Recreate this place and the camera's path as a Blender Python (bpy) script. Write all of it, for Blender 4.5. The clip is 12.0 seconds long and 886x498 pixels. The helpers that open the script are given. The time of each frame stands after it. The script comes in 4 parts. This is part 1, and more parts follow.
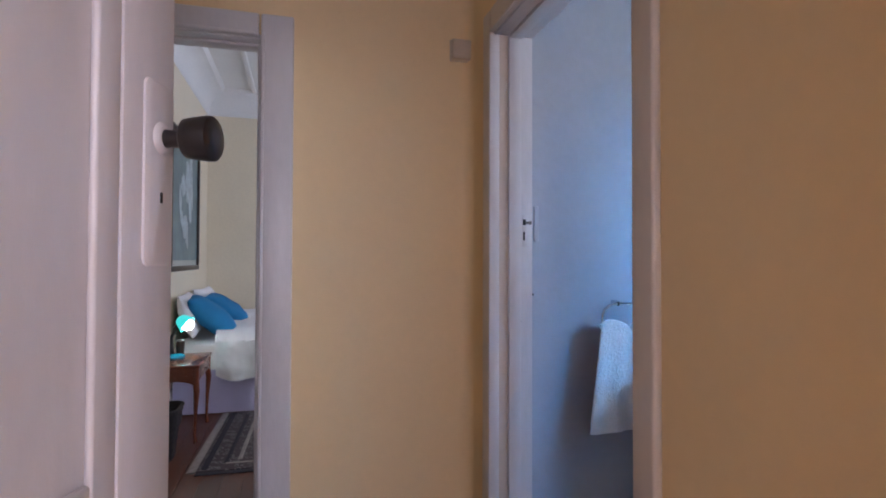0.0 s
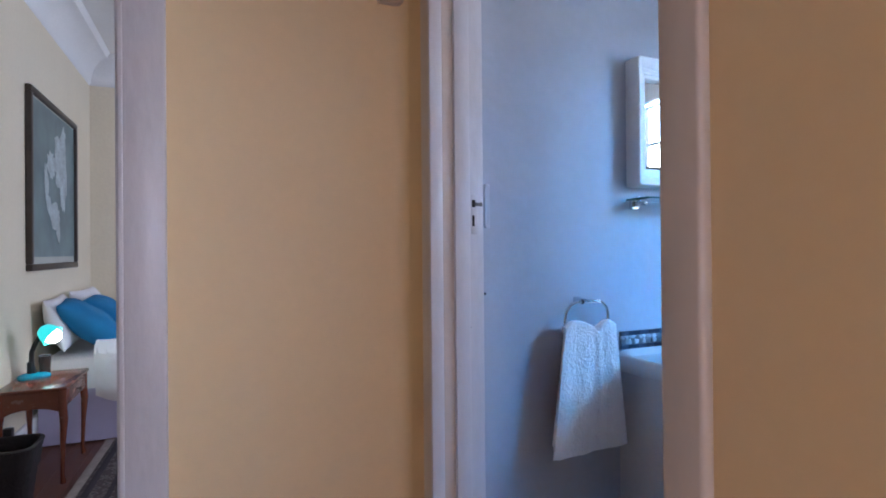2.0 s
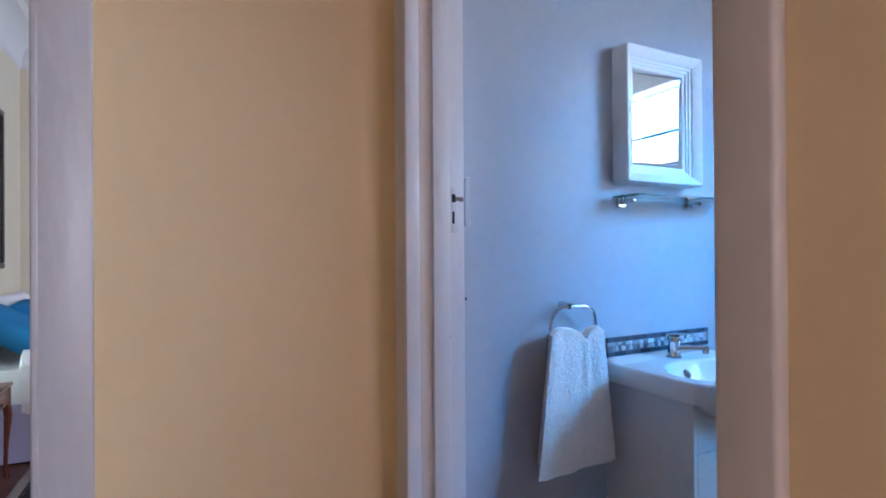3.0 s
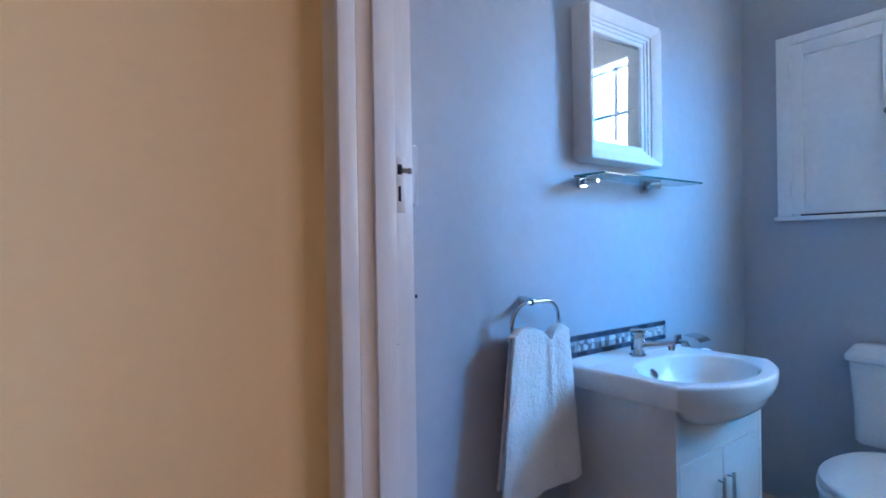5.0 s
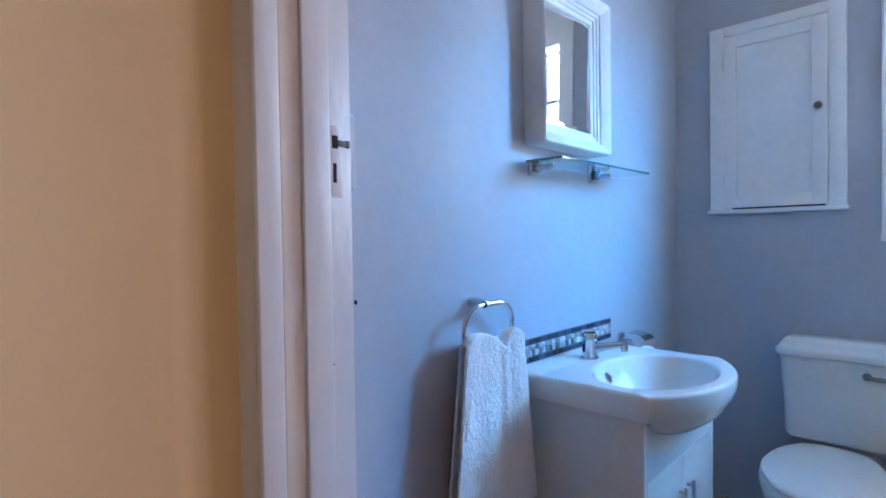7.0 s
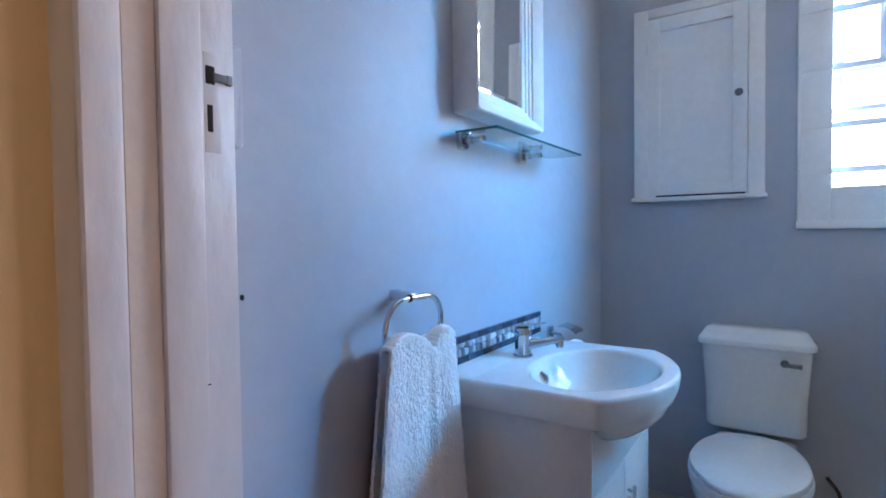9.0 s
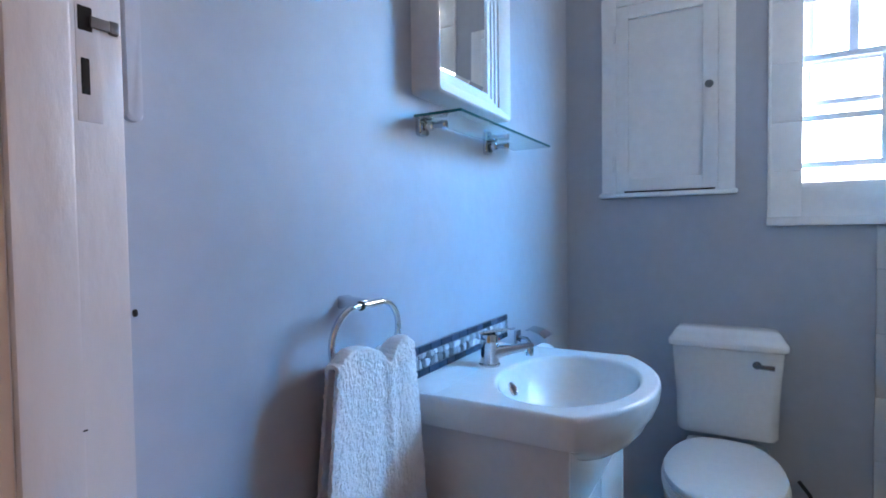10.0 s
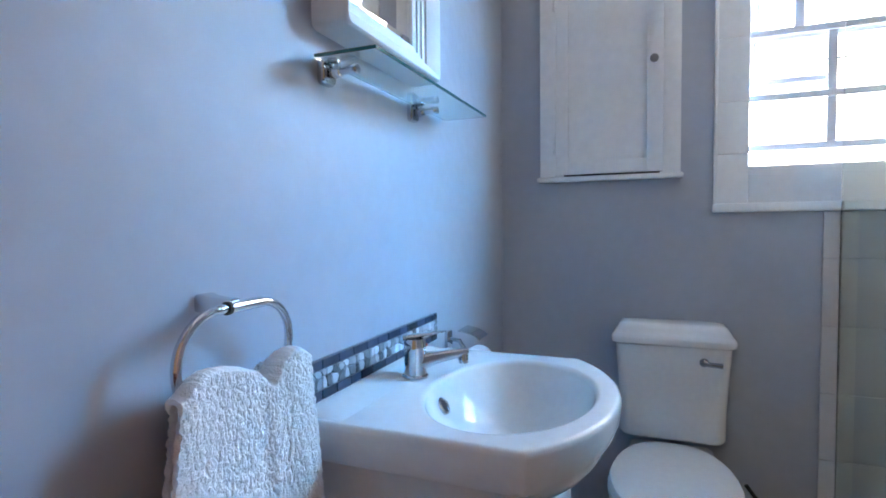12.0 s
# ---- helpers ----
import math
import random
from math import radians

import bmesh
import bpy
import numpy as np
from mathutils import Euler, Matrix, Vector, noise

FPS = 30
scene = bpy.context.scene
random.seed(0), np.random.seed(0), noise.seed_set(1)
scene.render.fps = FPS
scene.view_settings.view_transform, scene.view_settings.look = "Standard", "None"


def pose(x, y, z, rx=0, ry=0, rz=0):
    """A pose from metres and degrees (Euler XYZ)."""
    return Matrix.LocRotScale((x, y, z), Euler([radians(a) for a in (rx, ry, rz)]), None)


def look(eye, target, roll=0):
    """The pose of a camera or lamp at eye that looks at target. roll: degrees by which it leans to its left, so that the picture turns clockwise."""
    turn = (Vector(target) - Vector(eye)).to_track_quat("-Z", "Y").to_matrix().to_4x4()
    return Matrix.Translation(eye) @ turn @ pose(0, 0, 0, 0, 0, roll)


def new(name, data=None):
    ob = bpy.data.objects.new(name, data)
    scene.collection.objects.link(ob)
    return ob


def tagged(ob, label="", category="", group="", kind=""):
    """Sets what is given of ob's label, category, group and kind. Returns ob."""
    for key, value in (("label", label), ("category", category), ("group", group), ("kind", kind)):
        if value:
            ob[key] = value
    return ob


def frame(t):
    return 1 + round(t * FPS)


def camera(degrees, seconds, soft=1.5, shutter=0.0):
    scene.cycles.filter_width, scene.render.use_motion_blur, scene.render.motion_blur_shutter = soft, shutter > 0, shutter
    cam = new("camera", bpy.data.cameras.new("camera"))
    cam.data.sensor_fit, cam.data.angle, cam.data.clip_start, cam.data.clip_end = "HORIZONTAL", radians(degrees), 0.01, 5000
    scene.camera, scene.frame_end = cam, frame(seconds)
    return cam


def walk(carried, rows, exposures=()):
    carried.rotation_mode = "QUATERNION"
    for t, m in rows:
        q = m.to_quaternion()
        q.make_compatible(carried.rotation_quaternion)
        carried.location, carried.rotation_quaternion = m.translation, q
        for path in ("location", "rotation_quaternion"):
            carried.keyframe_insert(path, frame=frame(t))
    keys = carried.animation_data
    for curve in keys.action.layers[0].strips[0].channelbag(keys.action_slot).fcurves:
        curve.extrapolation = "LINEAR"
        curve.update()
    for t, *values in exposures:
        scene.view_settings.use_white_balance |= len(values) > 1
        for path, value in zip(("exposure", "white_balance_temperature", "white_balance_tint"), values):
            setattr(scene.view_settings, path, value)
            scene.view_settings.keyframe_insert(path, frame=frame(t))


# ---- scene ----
cam = camera(80.2, 12.0, 1.8)
PATH = [
    (0, (-0.0609, 0.1712, 1.194), (0.4924, 2.1956, 1.2348), 0.2),
    (0.4, (-0.0315, 0.2699, 1.1780), (0.5796, 2.2785, 1.2254), -0.1),
    (0.8, (-0.0032, 0.3801, 1.1740), (0.6615, 2.372, 1.218), -0.2),
    (1.2, (0.0179, 0.4715, 1.1755), (0.7371, 2.4444, 1.2138), -0.1),
    (1.5, (0.0158, 0.5071, 1.1790), (0.7823, 2.4623, 1.2127), -0.2),
    (2, (0.0504, 0.5911, 1.1918), (0.8757, 2.5221, 1.2002), -0.5),
    (2.5, (0.0662, 0.6836, 1.1928), (0.9587, 2.5851, 1.2002), -0.5),
    (3.2, (0.0903, 0.8064, 1.1886), (1.0857, 2.6544, 1.1991), -0.4),
    (5, (0.1638, 1.0731, 1.1676), (1.4185, 2.7563, 1.1582), -0.9),
    (5.5, (0.1733, 1.1435, 1.1686), (1.5089, 2.7636, 1.1456), -0.8),
    (6, (0.1848, 1.1855, 1.1613), (1.5834, 2.7521, 1.133), -0.8),
    (6.5, (0.2132, 1.2275, 1.1644), (1.6705, 2.7395, 1.133), -0.8),
    (7, (0.2478, 1.2936, 1.1676), (1.7682, 2.7416, 1.1288), -0.9),
    (9, (0.3927, 1.4501, 1.1393), (2.1368, 2.6187, 1.0752), -0.7),
    (9.5, (0.4441, 1.4795, 1.1414), (2.2292, 2.5819, 1.0731), -0.8),
    (10, (0.5113, 1.5215, 1.1361), (2.3373, 2.5578, 1.0637), -0.8),
    (10.5, (0.5681, 1.5572, 1.1298), (2.4308, 2.5263, 1.0532), -0.7),
    (11, (0.6174, 1.5698, 1.1141), (2.5106, 2.4749, 1.0385), -0.7),
    (11.5, (0.6731, 1.5844, 1.0994), (2.5946, 2.4297, 1.0227), -0.7),
    (12, (0.736, 1.6139, 1.1057), (2.6817, 2.3993, 1.0132), -0.6),
]
EXPOSURE = [(0, -0.02, 6250, 10), (1.2, -0.12, 6000, 10), (2.5, 0.22, 5950, 9), (5, 0.22, 5980, 8), (5.6, 0.38, 6050, 8), (6.2, 0.46, 6050, 8), (7, 0.38, 6200, 9), (9, 0.31, 6750, 10), (10.5, 0.26, 7000, 11), (12, 0.34, 8000, 13)]
walk(cam, [(t, look(eye, target, roll)) for t, eye, target, roll in PATH], EXPOSURE)

# ---------------------------------------------------------------- light
world = bpy.data.worlds.new("sky")
scene.world = world
world.use_nodes = True
wn = world.node_tree
sky = wn.nodes.new("ShaderNodeTexSky")
sky.sky_type, sky.sun_disc = "NISHITA", False
sky.sun_elevation, sky.sun_rotation = radians(38), radians(200)
wn.links.new(sky.outputs[0], wn.nodes["Background"].inputs[0])
wn.nodes["Background"].inputs[1].default_value = 0.1


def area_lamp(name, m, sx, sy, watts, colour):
    """Rectangular daylight lamp for an opening, seen or assumed."""
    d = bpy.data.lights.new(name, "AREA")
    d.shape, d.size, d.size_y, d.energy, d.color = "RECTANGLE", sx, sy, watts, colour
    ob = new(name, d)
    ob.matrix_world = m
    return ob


area_lamp("bathroom_daylight", look((3.18, 0.95, 1.6), (1.2, -0.7, 1.35)), 1.7, 1.6, 106, (0.98, 0.94, 0.98))
area_lamp("bathroom_daylight_south", look((3.3, -0.9, 1.85), (2.1, 2.0, 1.25)), 1.5, 1.6, 88, (1.0, 0.95, 0.95))
area_lamp("bathroom_sky", look((3.95, -1.5, 3.10), (2.0, 1.8, 1.05)), 2.6, 1.6, 1040, (0.02, 0.39, 1.0))
# Added fill for the hall; its opening behind the start point is unseen.
area_lamp("unseen_entrance_fill", look((0.12, -1.46, 1.5), (0.1, 1.5, 1.35)), 0.9, 1.5, 38, (0.89, 0.82, 1.0))
# Bedroom window is out of view; its place is assumed.
area_lamp("bedroom_daylight", look((3.16, 3.9, 1.75), (0.0, 4.1, 1.75)), 1.4, 1.1, 35, (0.76, 0.765, 1.0))



# ---------------------------------------------------------------- materials
def material(name, colour, rough=0.6, metal=0.0, spread=0.06, scale=3.0, grain=60.0, bump=0.05, grain_spread=0.03,
             coat=0.0, stretch=(1, 1, 1), random_tint=0.0, island=False, wave=0.0):
    """Paint, wood, cloth and the like: broad stains, fine grain and relief."""
    m = bpy.data.materials.new(name)
    m.use_nodes = True
    nt = m.node_tree
    b = nt.nodes["Principled BSDF"]
    co = nt.nodes.new("ShaderNodeTexCoord")
    mp = nt.nodes.new("ShaderNodeMapping")
    mp.inputs["Scale"].default_value = stretch
    nt.links.new(co.outputs["Object"], mp.inputs[0])
    big = nt.nodes.new("ShaderNodeTexNoise")
    big.inputs["Scale"].default_value, big.inputs["Detail"].default_value = scale, 4
    fine = nt.nodes.new("ShaderNodeTexNoise")
    fine.inputs["Scale"].default_value, fine.inputs["Detail"].default_value = grain, 5
    nt.links.new(mp.outputs[0], big.inputs[0])
    nt.links.new(mp.outputs[0], fine.inputs[0])

    def spread_node(src, amount):
        r = nt.nodes.new("ShaderNodeMapRange")
        r.inputs["From Min"].default_value, r.inputs["From Max"].default_value = 0.25, 0.75
        r.inputs["To Min"].default_value, r.inputs["To Max"].default_value = 1 - amount, 1 + amount
        nt.links.new(src, r.inputs["Value"])
        return r.outputs[0]

    def times(a, c):
        k = nt.nodes.new("ShaderNodeMath")
        k.operation = "MULTIPLY"
        nt.links.new(a, k.inputs[0])
        nt.links.new(c, k.inputs[1])
        return k.outputs[0]

    f = times(spread_node(big.outputs[0], spread), spread_node(fine.outputs[0], grain_spread))
    if random_tint:
        src = nt.nodes.new("ShaderNodeNewGeometry").outputs["Random Per Island"] if island else nt.nodes.new("ShaderNodeObjectInfo").outputs["Random"]
        r = nt.nodes.new("ShaderNodeMapRange")
        r.inputs["To Min"].default_value, r.inputs["To Max"].default_value = 1 - random_tint, 1 + random_tint
        nt.links.new(src, r.inputs["Value"])
        f = times(f, r.outputs[0])
    mix = nt.nodes.new("ShaderNodeVectorMath")
    mix.operation = "SCALE"
    mix.inputs[0].default_value = colour
    nt.links.new(f, mix.inputs["Scale"])
    nt.links.new(mix.outputs[0], b.inputs["Base Color"])
    rr = nt.nodes.new("ShaderNodeMapRange")
    rr.inputs["To Min"].default_value, rr.inputs["To Max"].default_value = max(rough - 0.08, 0.02), min(rough + 0.08, 1)
    nt.links.new(big.outputs[0], rr.inputs["Value"])
    nt.links.new(rr.outputs[0], b.inputs["Roughness"])
    b.inputs["Metallic"].default_value = metal
    b.inputs["Coat Weight"].default_value = coat
    if bump:
        bp = nt.nodes.new("ShaderNodeBump")
        bp.inputs["Strength"].default_value, bp.inputs["Distance"].default_value = bump, 0.01
        nt.links.new(fine.outputs[0], bp.inputs["Height"])
        nt.links.new(bp.outputs[0], b.inputs["Normal"])
        if wave:
            lo = nt.nodes.new("ShaderNodeBump")
            lo.inputs["Strength"].default_value, lo.inputs["Distance"].default_value = wave, 0.03
            nt.links.new(big.outputs[0], lo.inputs["Height"])
            nt.links.new(lo.outputs[0], bp.inputs["Normal"])
    return m


def plain(name, colour, rough=0.3, metal=0.0, emit=0.0, glass=False, ior=1.5):
    m = bpy.data.materials.new(name)
    m.use_nodes = True
    b = m.node_tree.nodes["Principled BSDF"]
    b.inputs["Base Color"].default_value = (*colour, 1)
    b.inputs["Roughness"].default_value, b.inputs["Metallic"].default_value = rough, metal
    if emit:
        b.inputs["Emission Color"].default_value = (*colour, 1)
        b.inputs["Emission Strength"].default_value = emit
    if glass:
        b.inputs["Transmission Weight"].default_value, b.inputs["IOR"].default_value = 1.0, ior
    return m


hall_paint = material("cream_wall_paint", (0.82, 0.625, 0.355), 0.6, spread=0.03, scale=1.6, grain=30, bump=0.025, grain_spread=0.015, wave=0.2)
bed_paint = material("pale_yellow_wall_paint", (0.77, 0.685, 0.53), 0.6, spread=0.05, scale=1.5, grain=45, bump=0.1)
bath_paint = material("grey_blue_wall_paint", (0.42, 0.445, 0.505), 0.52, spread=0.05, scale=3.2, grain=26, bump=0.07, wave=0.3)
white_gloss = material("white_gloss_paint", (0.60, 0.575, 0.585), 0.35, spread=0.05, scale=4, grain=35, bump=0.16, stretch=(1, 1, 0.35), wave=0.25)
white_ceiling = material("white_ceiling_paint", (0.80, 0.80, 0.80), 0.8, spread=0.03)
board_white = material("white_board_paint", (0.82, 0.82, 0.82), 0.4, spread=0.03, scale=5, grain=40, bump=0.12)
porcelain = material("white_porcelain", (0.79, 0.785, 0.78), 0.045, spread=0.01, scale=3, bump=0.0)
vanity_white = material("white_melamine", (0.68, 0.665, 0.66), 0.22, spread=0.02, scale=4, bump=0.02)
seat_white = material("white_seat_plastic", (0.82, 0.82, 0.82), 0.42, spread=0.02, bump=0.0)
chrome = plain("chrome", (0.60, 0.62, 0.65), 0.035, 1.0)
knob_grey = plain("dull_grey_metal", (0.20, 0.20, 0.21), 0.4, 0.7)
# Chrome darkened in base colour to hold the flush lever's dark reflections.
dark_chrome = plain("dark_chrome", (0.30, 0.31, 0.34), 0.10, 1.0)
steel = plain("brushed_steel", (0.55, 0.55, 0.56), 0.32, 1.0)
dark_metal = plain("dark_lock_metal", (0.05, 0.045, 0.04), 0.45, 0.8)
cavity = plain("dark_cavity", (0.012, 0.010, 0.010), 0.9)
bakelite = material("black_bakelite", (0.011, 0.008, 0.007), 0.34, spread=0.2, scale=20, bump=0.02)
mirror_silver = plain("mirror_silver", (0.86, 0.88, 0.88), 0.012, 1.0)
shelf_glass = plain("clear_green_glass", (0.80, 0.95, 0.91), 0.02, glass=True)
edge_glass = plain("glass_edge_green", (0.03, 0.13, 0.13), 0.08)
screen_glass = plain("shower_glass", (0.90, 0.97, 0.94), 0.02, glass=True)
pane_glass = plain("window_glass", (0.96, 0.98, 1.0), 0.02, glass=True, ior=1.45)
towel_white = material("white_terry_cloth", (0.93, 0.92, 0.92), 0.95, spread=0.04, scale=30, grain=420, grain_spread=0.05, bump=0.35)
towel_band = material("woven_towel_band", (0.80, 0.78, 0.76), 0.9, spread=0.04, scale=30, grain=300, bump=0.4)
tile_dark = material("dark_blue_mosaic", (0.045, 0.055, 0.085), 0.14, spread=0.25, scale=18, random_tint=0.45)
pebble_light = material("pale_pebble_mosaic", (0.40, 0.43, 0.47), 0.18, spread=0.2, scale=40, random_tint=0.75)
grout = material("grey_grout", (0.16, 0.17, 0.20), 0.85, spread=0.1, grain=120, bump=0.3)
strip_tile = material("cream_wall_tile", (0.74, 0.72, 0.64), 0.2, spread=0.03, random_tint=0.03)
edging_tile = material("off_white_edging_tile", (0.58, 0.58, 0.60), 0.3, spread=0.05, random_tint=0.02)
shower_tile = material("grey_green_shower_tile", (0.30, 0.34, 0.33), 0.25, spread=0.06, random_tint=0.05)
bath_floor_tile = material("pale_floor_tile", (0.60, 0.56, 0.50), 0.3, spread=0.08, random_tint=0.05)
skirt_tile = material("beige_skirting_tile", (0.50, 0.46, 0.42), 0.35, spread=0.08)
wood_dark = material("mahogany_wood", (0.15, 0.040, 0.020), 0.25, spread=0.08, scale=5, grain=30, grain_spread=0.03, bump=0.03, stretch=(6, 1, 6), coat=0.2)
floor_wood = material("polished_floor_boards", (0.095, 0.030, 0.014), 0.38, spread=0.22, scale=4, grain=30, grain_spread=0.2, bump=0.06, stretch=(8, 0.8, 1), random_tint=0.2)
frame_wood = material("dark_picture_frame", (0.045, 0.034, 0.028), 0.4, spread=0.3, scale=12)
pale_mount = material("pale_mount_board", (0.48, 0.50, 0.46), 0.8, spread=0.05)
valance_cloth = material("lavender_white_valance", (0.52, 0.50, 0.70), 0.9, spread=0.05, scale=6, grain=250, bump=0.3)
duvet_cloth = material("white_cotton", (0.87, 0.855, 0.88), 0.85, spread=0.04, scale=5, grain=300, bump=0.25)
blue_cloth = material("turquoise_blue_cotton", (0.012, 0.19, 0.42), 0.8, spread=0.1, scale=8, grain=300, bump=0.3)
bin_weave = material("dark_brown_wicker", (0.010, 0.007, 0.008), 0.6, spread=0.3, scale=30, grain=90, bump=0.5)
lamp_teal = plain("teal_enamel", (0.015, 0.27, 0.40), 0.25)
lamp_black = plain("black_rubber_neck", (0.012, 0.012, 0.013), 0.45)
bulb_glow = plain("lamp_bulb_glow", (0.92, 1.0, 0.98), 0.5, emit=28)
shade_glow = plain("teal_glass_shade", (0.05, 0.60, 0.58), 0.3, emit=1.0)
beige_plastic = material("cream_plastic", (0.55, 0.46, 0.36), 0.5, spread=0.05)
white_plastic = material("white_plastic", (0.78, 0.77, 0.75), 0.4, spread=0.03, bump=0.02)
bar_paint = material("grey_white_bar_paint", (0.58, 0.59, 0.63), 0.4, spread=0.05)
black_rubber = plain("black_hose", (0.015, 0.015, 0.016), 0.5)


def rug_material():
    m = material("persian_rug_wool", (0.09, 0.085, 0.095), 0.95, spread=0.15, scale=4, grain=160, grain_spread=0.2, bump=0.5)
    nt = m.node_tree
    b = nt.nodes["Principled BSDF"]
    old = b.inputs["Base Color"].links[0].from_socket
    co = nt.nodes.new("ShaderNodeTexCoord")
    v = nt.nodes.new("ShaderNodeTexVoronoi")
    v.inputs["Scale"].default_value, v.distance = 26, "MANHATTAN"
    nt.links.new(co.outputs["Object"], v.inputs["Vector"])
    r = nt.nodes.new("ShaderNodeValToRGB")
    r.color_ramp.interpolation = "CONSTANT"
    e = r.color_ramp.elements
    e[0].color, e[1].position, e[1].color = (0.05, 0.045, 0.055, 1), 0.42, (0.30, 0.27, 0.25, 1)
    k = e.new(0.62)
    k.color = (0.075, 0.045, 0.045, 1)
    nt.links.new(v.outputs["Distance"], r.inputs[0])
    mx = nt.nodes.new("ShaderNodeMix")
    mx.data_type = "RGBA"
    mx.inputs["Factor"].default_value = 0.55
    nt.links.new(old, mx.inputs["A"])
    nt.links.new(r.outputs[0], mx.inputs["B"])
    nt.links.new(mx.outputs["Result"], b.inputs["Base Color"])
    return m


def painting_material():
    m = bpy.data.materials.new("blue_grey_canvas")
    m.use_nodes = True
    nt = m.node_tree
    b = nt.nodes["Principled BSDF"]
    co = nt.nodes.new("ShaderNodeTexCoord")
    n = nt.nodes.new("ShaderNodeTexNoise")
    n.inputs["Scale"].default_value, n.inputs["Detail"].default_value = 4, 8
    nt.links.new(co.outputs["Object"], n.inputs[0])
    r = nt.nodes.new("ShaderNodeValToRGB")
    e = r.color_ramp.elements
    e[0].position, e[0].color = 0.3, (0.07, 0.125, 0.15, 1)
    e[1].position, e[1].color = 0.7, (0.16, 0.245, 0.265, 1)
    nt.links.new(n.outputs[0], r.inputs[0])
    nt.links.new(r.outputs[0], b.inputs["Base Color"])
    b.inputs["Roughness"].default_value = 0.35
    return m


rug_wool, canvas_paint = rug_material(), painting_material()
canvas_pale = material("pale_brush_strokes", (0.42, 0.49, 0.52), 0.5, spread=0.3, scale=9, grain=60, grain_spread=0.2, bump=0.2)


# ---------------------------------------------------------------- mesh helpers
def finish(name, bm, mat, smooth=False, angle=40):
    bmesh.ops.recalc_face_normals(bm, faces=bm.faces)
    me = bpy.data.meshes.new(name)
    if smooth:
        for f in bm.faces:
            f.smooth = True
        for e in bm.edges:
            e.smooth = len(e.link_faces) == 2 and e.calc_face_angle(0) < radians(angle)
    bm.to_mesh(me)
    bm.free()
    for k in (mat if isinstance(mat, (list, tuple)) else [mat]):
        me.materials.append(k)
    return new(name, me)


def part(name, bm, mat, parent, label="", smooth=True):
    ob = finish(name, bm, mat, smooth)
    ob.parent = parent
    if label:
        tagged(ob, label)
    return ob


def thing(name, label, category, place=(0, 0, 0), group="", kind="", turn=0):
    ob = new(name)
    ob.empty_display_size = 0.05
    ob.matrix_world = pose(*place, 0, 0, turn)
    return tagged(ob, label, category, group, kind)


def structure(name, bm, mat, label="", category="", smooth=False):
    return tagged(finish(name, bm, mat, smooth), label or name.replace("_", " "), category or name.split("_")[0], kind="structure")


def box(bm, lo, hi, bevel=0.0, seg=2, m=None):
    r = bmesh.ops.create_cube(bm, size=1)
    vs = r["verts"]
    c = [(a + b) / 2 for a, b in zip(lo, hi)]
    s = [abs(b - a) for a, b in zip(lo, hi)]
    for v in vs:
        v.co = Vector((v.co.x * s[0] + c[0], v.co.y * s[1] + c[1], v.co.z * s[2] + c[2]))
    if bevel:
        es = list({e for v in vs for e in v.link_edges})
        r = bmesh.ops.bevel(bm, geom=es, offset=min(bevel, min(s) * 0.45), segments=seg, profile=0.5, affect="EDGES")
        vs = list({v for f in r["faces"] for v in f.verts} | {v for v in vs if v.is_valid})
    if m:
        bmesh.ops.transform(bm, matrix=m, verts=vs)
    return bm


def boxes(*items, bevel=0.0):
    bm = bmesh.new()
    for lo, hi in items:
        box(bm, lo, hi, bevel)
    return bm


def rings(bm, loops, cap=True):
    """Skin over a list of equally long closed loops of points."""
    rows = [[bm.verts.new(p) for p in loop] for loop in loops]
    n = len(rows[0])
    for a, b in zip(rows, rows[1:]):
        for i in range(n):
            bm.faces.new((a[i], a[(i + 1) % n], b[(i + 1) % n], b[i]))
    if cap:
        bm.faces.new(rows[0][::-1])
        bm.faces.new(rows[-1])
    return bm


def lathe(profile, n=28, axis="z", at=(0, 0, 0)):
    """profile: (radius, height) pairs."""
    bm = bmesh.new()
    loops = []
    for r, h in profile:
        loop = []
        for i in range(n):
            a = 2 * math.pi * i / n
            p = (r * math.cos(a), r * math.sin(a), h)
            if axis == "y":
                p = (p[0], p[2], p[1])
            if axis == "x":
                p = (p[2], p[0], p[1])
            loop.append(Vector(p) + Vector(at))
        loops.append(loop)
    return rings(bm, loops)


def tube(path, radius, n=12, closed=False):
    """A round bar along points; radius may be a list."""
    bm = bmesh.new()
    pts = [Vector(p) for p in path]
    loops = []
    up = None
    for i, p in enumerate(pts):
        a = pts[i - 1] if i or closed else p
        b = pts[(i + 1) % len(pts)] if i < len(pts) - 1 or closed else p
        d = (b - a).normalized()
        if up is None:
            up = d.orthogonal().normalized()
        up = (up - d * up.dot(d)).normalized()
        side = d.cross(up)
        r = radius[i] if isinstance(radius, (list, tuple)) else radius
        loops.append([p + (up * math.cos(2 * math.pi * k / n) + side * math.sin(2 * math.pi * k / n)) * r for k in range(n)])
    if closed:
        loops.append(loops[0])
        rings(bm, loops, cap=False)
        bmesh.ops.remove_doubles(bm, verts=bm.verts, dist=1e-6)
        return bm
    return rings(bm, loops)


